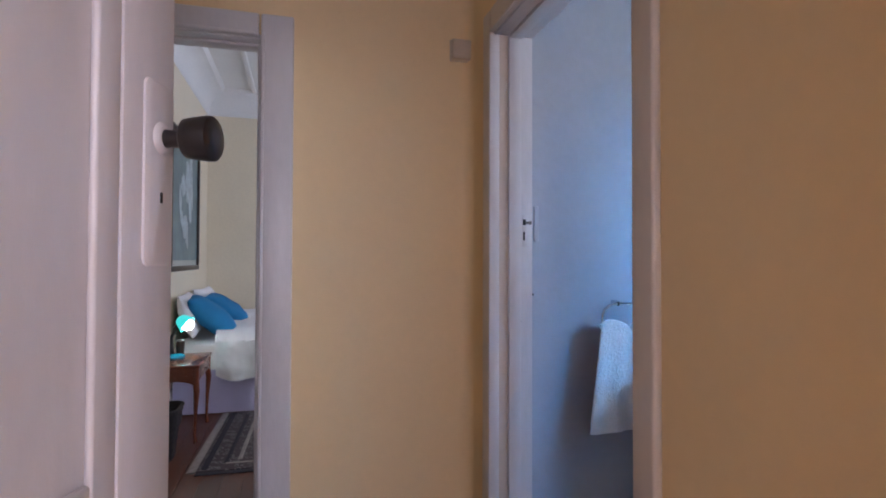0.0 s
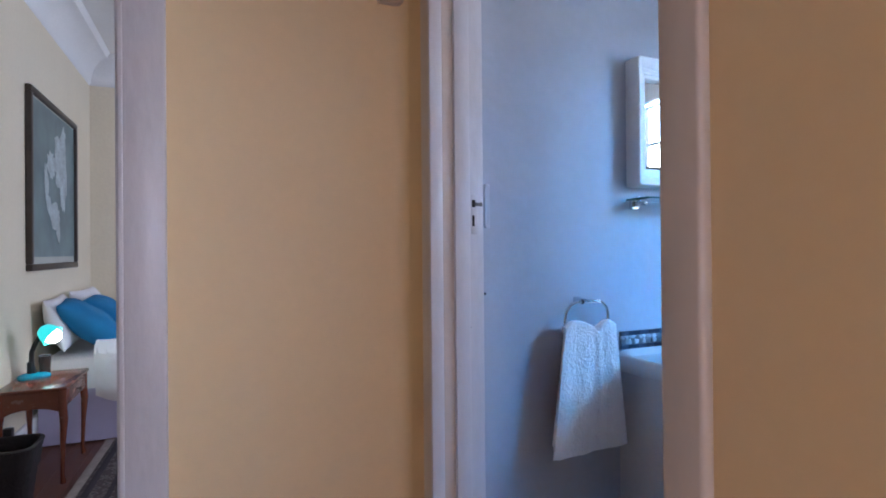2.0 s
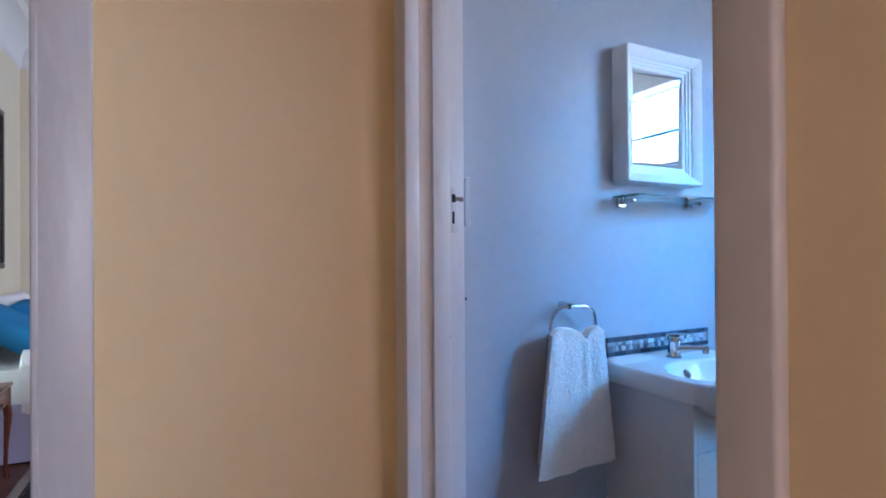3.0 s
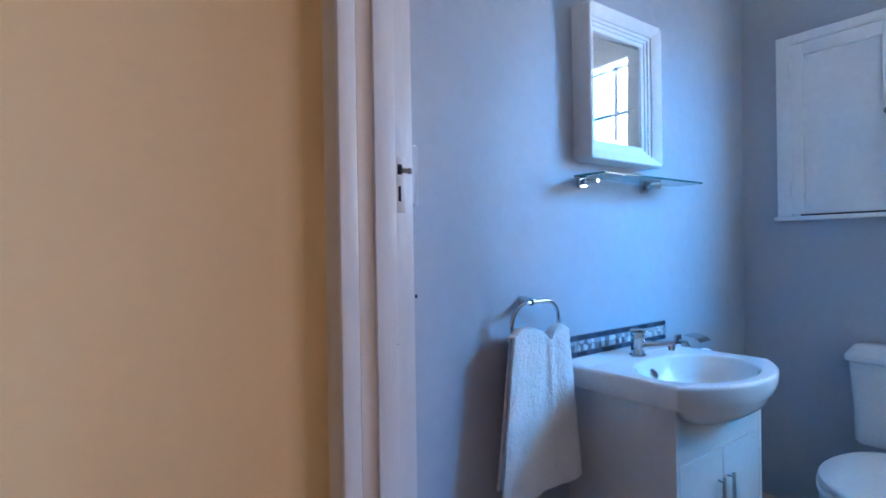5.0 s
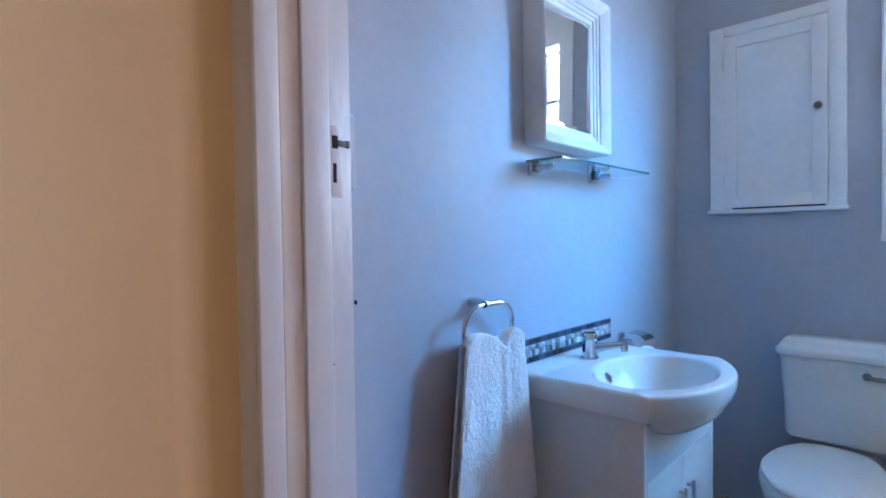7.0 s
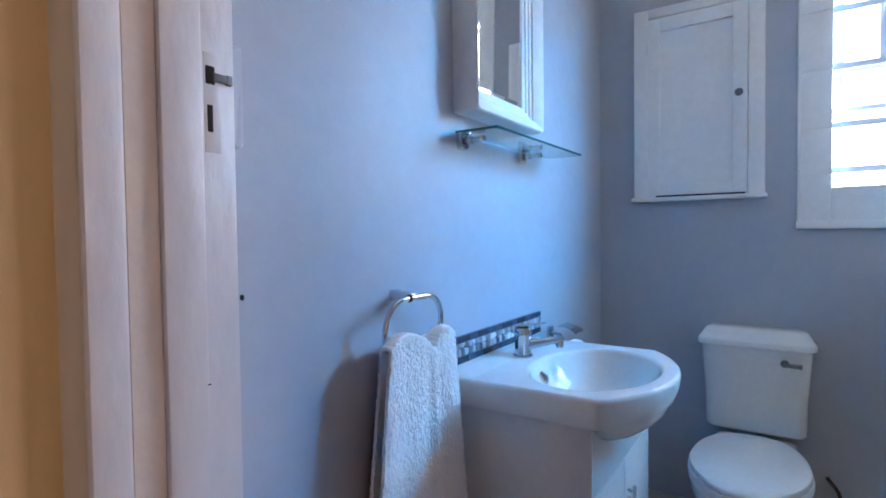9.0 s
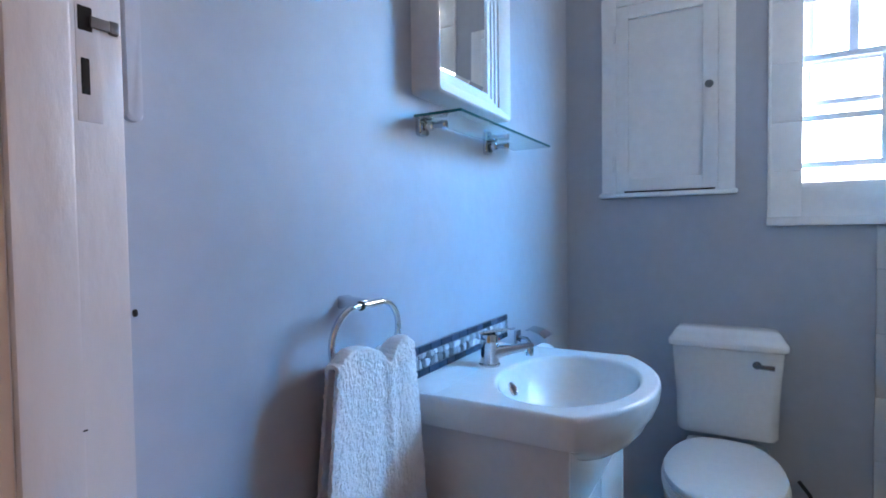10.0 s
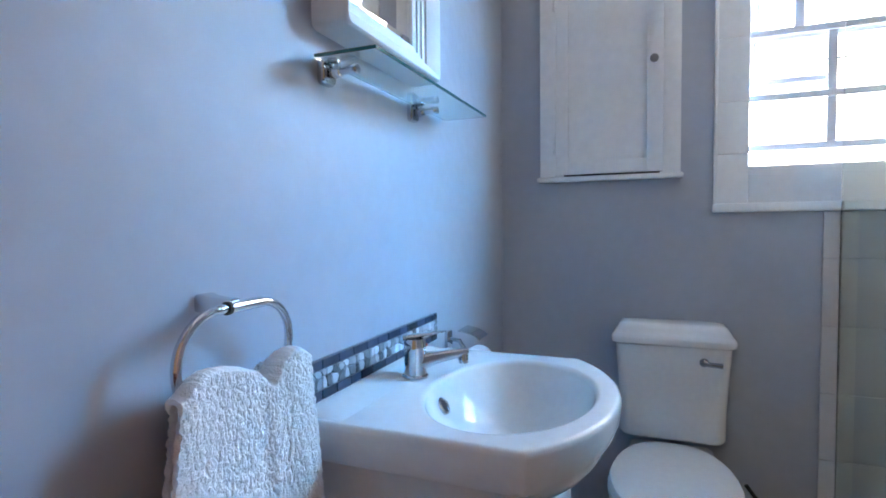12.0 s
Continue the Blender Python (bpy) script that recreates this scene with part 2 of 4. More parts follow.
def rounded_loop(x0, x1, y0, y1, r, z, n=6):
    """A rounded rectangle in the plane z, anticlockwise."""
    out = []
    for cx, cy, a0 in ((x1 - r, y0 + r, -90), (x1 - r, y1 - r, 0), (x0 + r, y1 - r, 90), (x0 + r, y0 + r, 180)):
        for i in range(n + 1):
            a = radians(a0 + 90 * i / n)
            out.append(Vector((cx + r * math.cos(a), cy + r * math.sin(a), z)))
    return out


def moved(bm, m):
    bmesh.ops.transform(bm, matrix=m, verts=bm.verts)
    return bm


# ---------------------------------------------------------------- plan
HALL_E, BATH_W, BATH_E = 0.66, 0.815, 2.585      # hall's east wall, bathroom's west and back wall
NORTH, BED_S = 2.35, 2.50                        # hall's far wall, bedroom's face of it
BASIN_Y = 2.127                                  # wall behind the basin
DOOR_S, DOOR_N, HEAD = 1.173, 2.058, 2.06        # bathroom doorway
BED_W, BED_N, BED_E = -1.0, 6.15, 3.0            # bedroom
HALL_W, HALL_S = -1.5, 0.13
TOP = 2.75

structure("floor", boxes(((-1.7, -0.1, -0.1), (0.74, NORTH + 0.08, 0.0))), floor_wood, "polished brown timber hall floor", "floor")
structure("floor_bathroom", boxes(((0.74, 0.2, -0.1), (2.75, 2.2, 0.0))), bath_floor_tile, "pale tiled bathroom floor", "floor")
structure("floor_bedroom", boxes(((-1.15, NORTH + 0.08, -0.1), (3.15, 6.3, -0.004))), cavity, "sub-floor under the bedroom boards", "floor")
structure("ceiling", boxes(((-1.7, -0.1, TOP), (HALL_E + 0.08, NORTH + 0.08, TOP + 0.1))), white_ceiling, "plain white hall ceiling", "ceiling")
structure("ceiling_bathroom", boxes(((HALL_E + 0.08, 0.2, TOP), (2.75, 2.2, TOP + 0.1))), white_ceiling, "plain white painted bathroom ceiling", "ceiling")

# hall walls
structure("wall_east", boxes(((HALL_E, -0.02, 0), (0.735, DOOR_S - 0.02, TOP)), ((HALL_E, DOOR_N + 0.02, 0), (0.735, NORTH, TOP)),
          ((HALL_E, DOOR_S - 0.02, HEAD + 0.02), (0.735, DOOR_N + 0.02, TOP))), hall_paint, "cream yellow painted hall wall beside the bathroom door", "wall")
structure("wall_north", boxes(((-0.18, NORTH, 0), (HALL_E + 0.075, 2.425, TOP)), ((HALL_W - 0.1, NORTH, 0), (-1.0, 2.425, TOP)), ((-1.0, NORTH, HEAD + 0.02), (-0.18, 2.425, TOP))),
          hall_paint, "cream yellow painted wall between two doorways", "wall")
structure("wall_south", boxes(((HALL_W - 0.1, -0.02, 0), (-0.44, HALL_S, TOP)), ((0.44, -0.02, 0), (HALL_E, HALL_S, TOP)), ((-0.44, -0.02, HEAD + 0.02), (0.44, HALL_S, TOP))),
          hall_paint, "cream yellow painted wall at the hall entrance", "wall")
structure("wall_west", boxes(((HALL_W - 0.1, HALL_S, 0), (HALL_W, NORTH, TOP))), hall_paint, "cream yellow painted plain hall wall", "wall")
# Unseen lobby, with an opening made up for the hall's fill lamp.
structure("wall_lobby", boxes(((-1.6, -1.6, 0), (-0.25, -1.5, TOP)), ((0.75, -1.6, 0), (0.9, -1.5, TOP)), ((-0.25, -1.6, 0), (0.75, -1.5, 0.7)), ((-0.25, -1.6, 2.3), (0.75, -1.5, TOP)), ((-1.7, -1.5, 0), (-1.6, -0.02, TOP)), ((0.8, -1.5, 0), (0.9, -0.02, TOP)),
          ((-1.7, -1.6, TOP), (0.9, -0.1, TOP + 0.1)), ((-1.7, -1.6, -0.1), (0.9, -0.1, 0))), hall_paint, "plain cream walls of an unseen lobby, with an added lamp opening", "wall")

b = bmesh.new()
rr = 0.05
loop = [(HALL_E - rr + rr * math.sin(radians(90 * k / 8)), NORTH - rr + rr * math.cos(radians(90 * k / 8))) for k in range(9)]
rings(b, [[Vector((x, y, zz)) for x, y in [(HALL_E + 0.004, NORTH + 0.004)] + loop] for zz in (0.15, TOP)])
structure("wall_corner", b, hall_paint, "softly rounded cream plaster corner", "wall", True)

# bathroom walls
structure("wall_bathroom_west", boxes(((0.735, 0.3, 0), (BATH_W, DOOR_S - 0.02, TOP)), ((0.735, DOOR_N + 0.02, 0), (BATH_W, BASIN_Y, TOP)),
          ((0.735, DOOR_S - 0.02, HEAD + 0.02), (BATH_W, DOOR_N + 0.02, TOP))), bath_paint, "grey-blue painted bathroom wall round the doorway", "wall")
structure("wall_basin", boxes(((0.735, BASIN_Y, 0), (2.70, 2.27, TOP))), bath_paint, "grey-blue satin painted wall behind the washbasin", "wall")
WIN_Y0, WIN_Y1, WIN_Z0, WIN_Z1 = 0.56, 1.441, 1.1655, 2.37
structure("wall_back", boxes(((BATH_E, WIN_Y1, 0), (2.72, BASIN_Y, TOP)), ((BATH_E, 0.2, 0), (2.72, WIN_Y0, TOP)),
          ((BATH_E, WIN_Y0, 0), (2.72, WIN_Y1, WIN_Z0)), ((BATH_E, WIN_Y0, WIN_Z1), (2.72, WIN_Y1, TOP))), bath_paint, "grey-blue painted back wall with a window opening", "wall")
# Tile here is set pale to bounce daylight onto the back wall.
structure("wall_bathroom_south", boxes(((0.735, 0.2, 0), (BATH_E, 0.3, TOP))), strip_tile, "shower end wall, tiled pale to bounce daylight", "wall")

# bedroom walls
structure("wall_bedroom_south", boxes(((-0.18, 2.425, 0), (0.735, BED_S, 3.0)), ((0.735, 2.27, 0), (BED_E + 0.1, BED_S, 3.0)), ((-1.1, 2.425, 0), (-1.0, BED_S, 3.0)),
          ((-1.0, 2.425, HEAD + 0.02), (-0.18, BED_S, 3.0))), bed_paint, "pale yellow bedroom wall round the doorway", "wall")
structure("wall_bedroom_west", boxes(((-1.12, BED_S, 0), (BED_W, BED_N, 3.0))), bed_paint, "pale yellow painted bedroom wall behind the bed head", "wall")
structure("wall_bedroom_north", boxes(((-1.12, BED_N, 0), (3.1, BED_N + 0.1, 3.0))), bed_paint, "pale yellow painted bedroom end wall", "wall")
structure("wall_bedroom_east", boxes(((BED_E, BED_S, 0), (3.1, 3.1, 3.0)), ((BED_E, 4.7, 0), (3.1, BED_N, 3.0)), ((BED_E, 3.1, 0), (3.1, 4.7, 0.85)),
          ((BED_E, 3.1, 2.35), (3.1, 4.7, 3.0))), bed_paint, "pale yellow bedroom wall with an unseen, assumed window opening", "wall")

# bedroom ceiling: boards, battens and a coved cornice in one mesh
bm = boxes(((-1.12, 2.425, 2.95), (3.1, 6.25, 3.05)))
for i in range(9):
    box(bm, (-0.55 + i * 0.42, BED_S, 2.925), (-0.51 + i * 0.42, BED_N, 2.9505), 0.008)
structure("ceiling_bedroom", bm, white_ceiling, "white board ceiling with raised battens", "ceiling")


def cove(name, lo, hi, inward):
    """A coved cornice along one wall, hung below the ceiling."""
    prof = [(0, 0)] + [(0.012 + 0.15 * (1 - math.cos(radians(90 * k / 8))), 0.015 + 0.2 * math.sin(radians(90 * k / 8))) for k in range(9)] + [(0.19, 0.25), (0, 0.25)]
    b = bmesh.new()
    rings(b, [[Vector((p[0] + inward[0] * d, p[1] + inward[1] * d, 2.70 + h)) for d, h in prof] for p in (lo, hi)])
    structure(name, b, white_ceiling, "white coved plaster cornice", "cornice", True)


cove("trim_cornice_west", (BED_W, BED_S), (BED_W, BED_N), (1, 0))
cove("trim_cornice_north", (BED_W, BED_N), (BED_E, BED_N), (0, -1))


def skirting(name, lo, hi, mat, height, label):
    b = boxes((lo, (hi[0], hi[1], height)), bevel=0.006)
    structure(name, b, mat, label, "baseboard", True)


skirting("baseboard_bedroom", (BED_W, BED_S, 0.0), (BED_W + 0.02, BED_N, 0), board_white, 0.2, "tall white painted bedroom skirting board")
skirting("baseboard_bedroom_north", (BED_W + 0.02, BED_N - 0.02, 0.0), (BED_E, BED_N, 0), board_white, 0.2, "tall white painted bedroom skirting board")
skirting("baseboard_back", (BATH_E - 0.012, 1.160, 0.0), (BATH_E, BASIN_Y, 0), skirt_tile, 0.10, "low beige tile skirting along the back wall")
skirting("baseboard_basin", (BATH_W, BASIN_Y - 0.012, 0.0), (BATH_E - 0.012, BASIN_Y, 0), skirt_tile, 0.10, "low beige tile skirting under the basin wall")
skirting("baseboard_hall", (-0.05, NORTH - 0.018, 0.0), (HALL_E, NORTH, 0), white_gloss, 0.15, "white painted hall skirting board")


# ---------------------------------------------------------------- door frames
def door_frame(name, m, width, wall, label, stop_from, stop_to, casing=0.078, trim=None):
    """Lining, stop and architraves of a doorway. Local x along the wall from the jamb at 0, y through it (0 = near face), z up."""
    top = thing(name, label, "door frame", kind="structure")
    top.matrix_world = m

    def jamb(x0, sgn):
        b = bmesh.new()
        box(b, (min(x0, x0 - sgn * 0.022), 0.0, 0), (max(x0, x0 - sgn * 0.022), wall, HEAD + 0.022), 0.003)
        part("jamb", b, white_gloss, top)
        b = bmesh.new()
        box(b, (min(x0, x0 + sgn * 0.012), stop_from, 0), (max(x0, x0 + sgn * 0.012), stop_to, HEAD), 0.004)
        part("door_stop", b, white_gloss, top)
        for y0, y1 in ((-0.024, 0.0),):
            a, c = x0 - sgn * 0.004, x0 - sgn * casing
            b = bmesh.new()
            box(b, (min(a, c), y0, 0), (max(a, c), y1, HEAD + 0.095), 0.008, 3)
            if casing > 0.1:
                a2 = x0 - sgn * 0.018
                box(b, (min(a, a2), y0 - 0.006, 0), (max(a, a2), y0 + 0.004, HEAD + 0.018), 0.004, 3)
            part("architrave", b, trim or white_gloss, top)

    jamb(0.0, 1)
    jamb(width, -1)
    b = bmesh.new()
    box(b, (0, 0, HEAD), (width, wall, HEAD + 0.022), 0.003)
    part("head_lining", b, white_gloss, top)
    b = bmesh.new()
    box(b, (0.012, stop_from, HEAD - 0.012), (width - 0.012, stop_to, HEAD), 0.003)
    part("door_stop", b, white_gloss, top)
    b = bmesh.new()
    box(b, (0.004, -0.024, HEAD + 0.004), (width - 0.004, 0.0, HEAD + 0.095), 0.008, 3)
    box(b, (0.018, -0.030, HEAD + 0.004), (width - 0.018, -0.02, HEAD + 0.018), 0.004, 3)
    part("architrave", b, trim or white_gloss, top)
    return top


# local +y points from the hall into the room
# Architrave trim: white gloss tinted cream, carrying the hall's warm light in its colour.
bath_frame = door_frame("door_frame_bathroom", pose(HALL_E, DOOR_N - 0.003, 0, 0, 0, -90), DOOR_N - DOOR_S - 0.003, BATH_W - HALL_E,
                        "white gloss painted bathroom door frame with an old lock keep", 0.052, 0.104,
                        trim=material("warm_lit_white_gloss", (0.61, 0.545, 0.485), 0.38, spread=0.05, scale=4, grain=35, bump=0.14, stretch=(1, 1, 0.35), wave=0.25))
bed_frame = door_frame("door_frame_bedroom", pose(-0.98, NORTH, 0), 0.764, BED_S - NORTH, "white gloss painted bedroom door frame", 0.05, 0.10, 0.128)
entry_frame = door_frame("door_frame_entrance", pose(-0.42, -0.02, 0), 0.84, HALL_S + 0.02, "white gloss painted entrance door frame", 0.05, 0.10)

# lock keep let into the far jamb of the bathroom doorway (local x runs from that jamb towards the near one)
keep_plate = boxes(((-0.0005, 0.112, 1.243), (0.0005, 0.134, 1.366)), bevel=0.0004)
part("bead", boxes(((-0.012, -0.0265, 0), (0.006, 0.017, HEAD - 0.001)), bevel=0.0075), white_gloss, bath_frame)
# Cream tone of this strip is the cove's shading, put into the colour.
part("cream_strip", boxes(((-0.001, 0.0172, 0), (0.0012, 0.0515, HEAD - 0.001))), material("cove_shade_gloss", (0.60, 0.50, 0.42), 0.4, spread=0.06, scale=4, grain=35, bump=0.1), bath_frame, "lining strip with the cove's shading in its colour")
part("keep_plate", keep_plate, white_gloss, bath_frame, "painted-over lock keep plate")
part("latch_hole", boxes(((-0.002, 0.114, 1.327), (0.0009, 0.127, 1.350)), bevel=0.0008), cavity, bath_frame, "dark latch hole")
part("bolt_hole", boxes(((-0.002, 0.1155, 1.268), (0.0009, 0.1235, 1.302)), bevel=0.0008), cavity, bath_frame, "dark bolt hole")
b = bmesh.new()
box(b, (0.001, 0.124, 1.331), (0.004, 0.143, 1.342), 0.0015)
box(b, (-0.002, 0.141, 1.330), (0.005, 0.150, 1.343), 0.002)
part("latch_lip", b, plain("worn_lock_metal", (0.16, 0.15, 0.15), 0.4, 1.0), bath_frame, "bent metal latch lip")
part("nail_hole", lathe([(0.004, 0), (0.004, 0.0015)], 10, "y", (0.005, 0.1545, 1.058)), cavity, bath_frame)
part("paint_chip", boxes(((0.0118, 0.1005, 0.957), (0.0124, 0.1045, 0.9585))), cavity, bath_frame)


# ---------------------------------------------------------------- panelled doors
def panel_door(name, label, m, side):
    """Leaf hinged at the local origin, running along +x, 0.04 thick about y = 0; knob and plate on the side given (+1 or -1) and the other."""
    W, Hh, t = 0.80, 2.035, 0.02
    d = thing(name, label, "door")
    d.matrix_world = m
    part("core", boxes(((0.09, -0.008, 0.10), (W - 0.09, 0.008, Hh - 0.1))), white_gloss, d)
    for a, c in ((0.0, 0.105), (W - 0.112, W)):
        part("stile", boxes(((a, -t, 0.008), (c, t, Hh)), bevel=0.004), white_gloss, d)
    for a, c in ((0.008, 0.22), (0.72, 0.90), (Hh - 0.115, Hh)):
        part("rail", boxes(((0.105, -t, a), (W - 0.112, t, c)), bevel=0.004), white_gloss, d)
    for z0, z1 in ((0.22, 0.72), (0.90, Hh - 0.115)):
        for s in (-1, 1):
            b = bmesh.new()
            y0, y1 = sorted((s * 0.008, s * 0.018))
            x0, x1 = 0.105, W - 0.112
            for lo, hi in (((x0, z0), (x0 + 0.042, z1)), ((x1 - 0.042, z0), (x1, z1)), ((x0 + 0.042, z0), (x1 - 0.042, z0 + 0.042)), ((x0 + 0.042, z1 - 0.042), (x1 - 0.042, z1))):
                box(b, (lo[0], y0, lo[1]), (hi[0], y1, hi[1]), 0.006, 3)
            part("panel_moulding", b, white_gloss, d)
    for s in (-1, 1):
        b = bmesh.new()
        loop = rounded_loop(W - 0.073, W - 0.009, 1.17, 1.405, 0.012, 0)
        rings(b, [[Vector((p.x, s * (t - 0.001), p.y)) for p in loop], [Vector((p.x, s * (t + 0.003), p.y)) for p in loop],
                  [Vector(((p.x - W + 0.041) * 0.84 + W - 0.041, s * (t + 0.006), (p.y - 1.2875) * 0.96 + 1.2875)) for p in loop]])
        plate = part("lock_plate", b, white_gloss, d, "white painted lock plate")
        part("keyhole", boxes(((W - 0.044, min(s * (t + 0.004), s * (t + 0.0068)), 1.25), (W - 0.038, max(s * (t + 0.004), s * (t + 0.0068)), 1.264)), bevel=0.001), cavity, plate)
        knob = lathe([(0.0120, 0.007), (0.0112, 0.016), (0.0120, 0.030), (0.0140, 0.0325), (0.0230, 0.0335), (0.0252, 0.0355), (0.0268, 0.044),
                      (0.0292, 0.064), (0.0288, 0.069), (0.0255, 0.072), (0.012, 0.0735)], 30, "y")
        if s < 0:
            moved(knob, Matrix.Diagonal((1, -1, 1, 1)))
        rose = lathe([(0.021, 0.002), (0.021, 0.006), (0.017, 0.011), (0.0135, 0.012)], 24, "y")
        if s < 0:
            moved(rose, Matrix.Diagonal((1, -1, 1, 1)))
        part("knob_rose", moved(rose, pose(W - 0.041, s * t, 1.333)), white_gloss, d, "white painted knob collar")
        part("knob", moved(knob, pose(W - 0.041, s * (t + 0.003), 1.333)), bakelite, d, "black bakelite door knob")
    for z in (0.25, 1.75):
        part("hinge", lathe([(0.007, 0), (0.007, 0.09)], 12, "z", (0.0, side * 0.024, z)), steel, d)
    return d


# leaf of the entrance door, swung into the hall; free edge at (-0.245, 0.960)
panel_door("door_entrance", "white panelled wooden door standing open, black knob", pose(-0.462, 0.190, 0.014, 0, 0, 74.3), -1)
# bathroom door, hinged on the near jamb and swung inwards
panel_door("door_bathroom", "white panelled bathroom door standing open, black knob", pose(0.842, 1.176, 0.004, 0, 0, 2.8), 1)


# ---------------------------------------------------------------- bathroom window
def bath_window():
    w = thing("window_bathroom", "white window with horizontal burglar bars and a tiled sill", "window", (0, 0, 0), kind="structure")
    x0, x1 = BATH_E + 0.004, BATH_E + 0.05
    joints = (WIN_Z0, 1.318, 1.478, 1.672, 1.868, 2.06, WIN_Z1)
    gy0, gy1, gz0 = 0.65, 1.350, 1.278
    for a, c in zip(joints, joints[1:]):
        part("frame_board", boxes(((x0, gy1, a + 0.0005), (x1, WIN_Y1 - 0.004, c - 0.0005)), bevel=0.0018), board_white, w)
        part("frame_board", boxes(((x0, WIN_Y0 + 0.004, a + 0.0005), (x1, gy0, c - 0.0005)), bevel=0.0018), board_white, w)
    part("edge_bead", boxes(((x0 - 0.012, WIN_Y1 - 0.004, WIN_Z0), (x0 + 0.006, WIN_Y1 + 0.006, WIN_Z1)), bevel=0.003), board_white, w)
    part("bottom_board", boxes(((x0, gy0 + 0.0002, WIN_Z0), (x1, gy1 - 0.0002, gz0)), bevel=0.001), board_white, w)
    part("top_board", boxes(((x0 + 0.003, gy0, 2.16), (x1, gy1, WIN_Z1)), bevel=0.003), board_white, w)
    # sash behind the bars
    for y0, y1 in ((gy0, gy0 + 0.035), (gy1 - 0.035, gy1), (1.195, 1.222)):
        part("sash_bar", boxes(((x1 + 0.028, y0, 1.69), (x1 + 0.05, y1, 2.16)), bevel=0.003), bar_paint, w)
    for z0, z1 in ((1.668, 1.69), (2.136, 2.16)):
        part("sash_rail", boxes(((x1 + 0.028, gy0, z0), (x1 + 0.05, gy1, z1)), bevel=0.003), bar_paint, w)
    part("pane", boxes(((x1 + 0.037, gy0, gz0 + 0.002), (x1 + 0.041, gy1, 2.16))), pane_glass, w, smooth=False).visible_shadow = False
    for z in (1.337, 1.491, 1.687, 1.88):
        part("burglar_bar", boxes(((x1 + 0.002, gy0 - 0.005, z - 0.0105), (x1 + 0.012, gy1 + 0.012, z + 0.0105)), bevel=0.002), bar_paint, w)
    part("sash_rail", boxes(((x1 + 0.028, 1.135, 1.535), (x1 + 0.046, gy1, 1.553)), bevel=0.003), bar_paint, w)
    part("sash_bar", boxes(((x1 + 0.028, 1.322, 1.553), (x1 + 0.046, 1.342, 1.668)), bevel=0.003), bar_paint, w)
    part("latch", boxes(((x1 + 0.021, 1.06, 1.592), (x1 + 0.034, 1.15, 1.600)), bevel=0.002), steel, w, "window latch")
    for y in (1.126, 0.93):
        part("upright_bar", boxes(((x1 + 0.0125, y - 0.0125, 1.325), (x1 + 0.021, y + 0.0125, 1.70)), bevel=0.002), bar_paint, w)
    for y0, y1 in ((1.119, WIN_Y1 + 0.008), (WIN_Y0 - 0.008, 1.108)):
        part("sill_tile", boxes(((BATH_E - 0.022, y0, 1.138), (BATH_E + 0.05, y1, 1.1655)), bevel=0.004), board_white, w)
    return w


bath_window()
structure("backdrop", boxes(((6.4, -7.0, -1.5), (6.45, 5.0, 7.0))), plain("bright_overcast_sky", (0.94, 0.97, 1.0), 1.0, emit=2.5), "bright white sky outside the bathroom window", "sky")

# edging of the shower: a column of narrow white tiles on the back wall, the shower's own tiles, the glass
edging = thing("trim_shower_edging", "narrow column of white tiles at the shower edge", "tile trim", kind="structure")
z = 0.0
k = 0
while z < 1.13:
    h = min(0.2, 1.136 - z)
    part("tile", boxes(((BATH_E - 0.009, 1.119, z + 0.001), (BATH_E - 0.0002, 1.158, z + h - 0.001)), bevel=0.0012), edging_tile, edging)
    z += 0.2
shower_wall = thing("trim_shower_tiles", "grey-green wall tiles inside the shower", "tiles", kind="structure")
for i in range(5):
    for j in range(6):
        part("tile", boxes(((BATH_E - 0.0085, 1.109 - 0.16 * (i + 1), 0.2 * j + 0.001), (BATH_E - 0.0002, 1.109 - 0.16 * i - 0.0015, min(0.2 * j + 0.199, 1.136))), bevel=0.0012), shower_tile, shower_wall)
screen = thing("shower_screen", "frameless clear glass shower screen beside the toilet", "shower screen", (0, 0, 0))
part("pane", boxes(((1.74, 1.1105, 0.02), (BATH_E - 0.0095, 1.1165, 1.98)), bevel=0.001), screen_glass, screen, "clear toughened glass", smooth=False).visible_shadow = False
part("wall_channel", boxes(((BATH_E - 0.0090, 1.1125, 0.01), (BATH_E - 0.0003, 1.1155, 1.136)), bevel=0.0008), black_rubber, screen, "dark sealing strip")
part("floor_channel", boxes(((1.74, 1.104, 0.0), (BATH_E - 0.012, 1.1225, 0.019)), bevel=0.003), steel, screen)

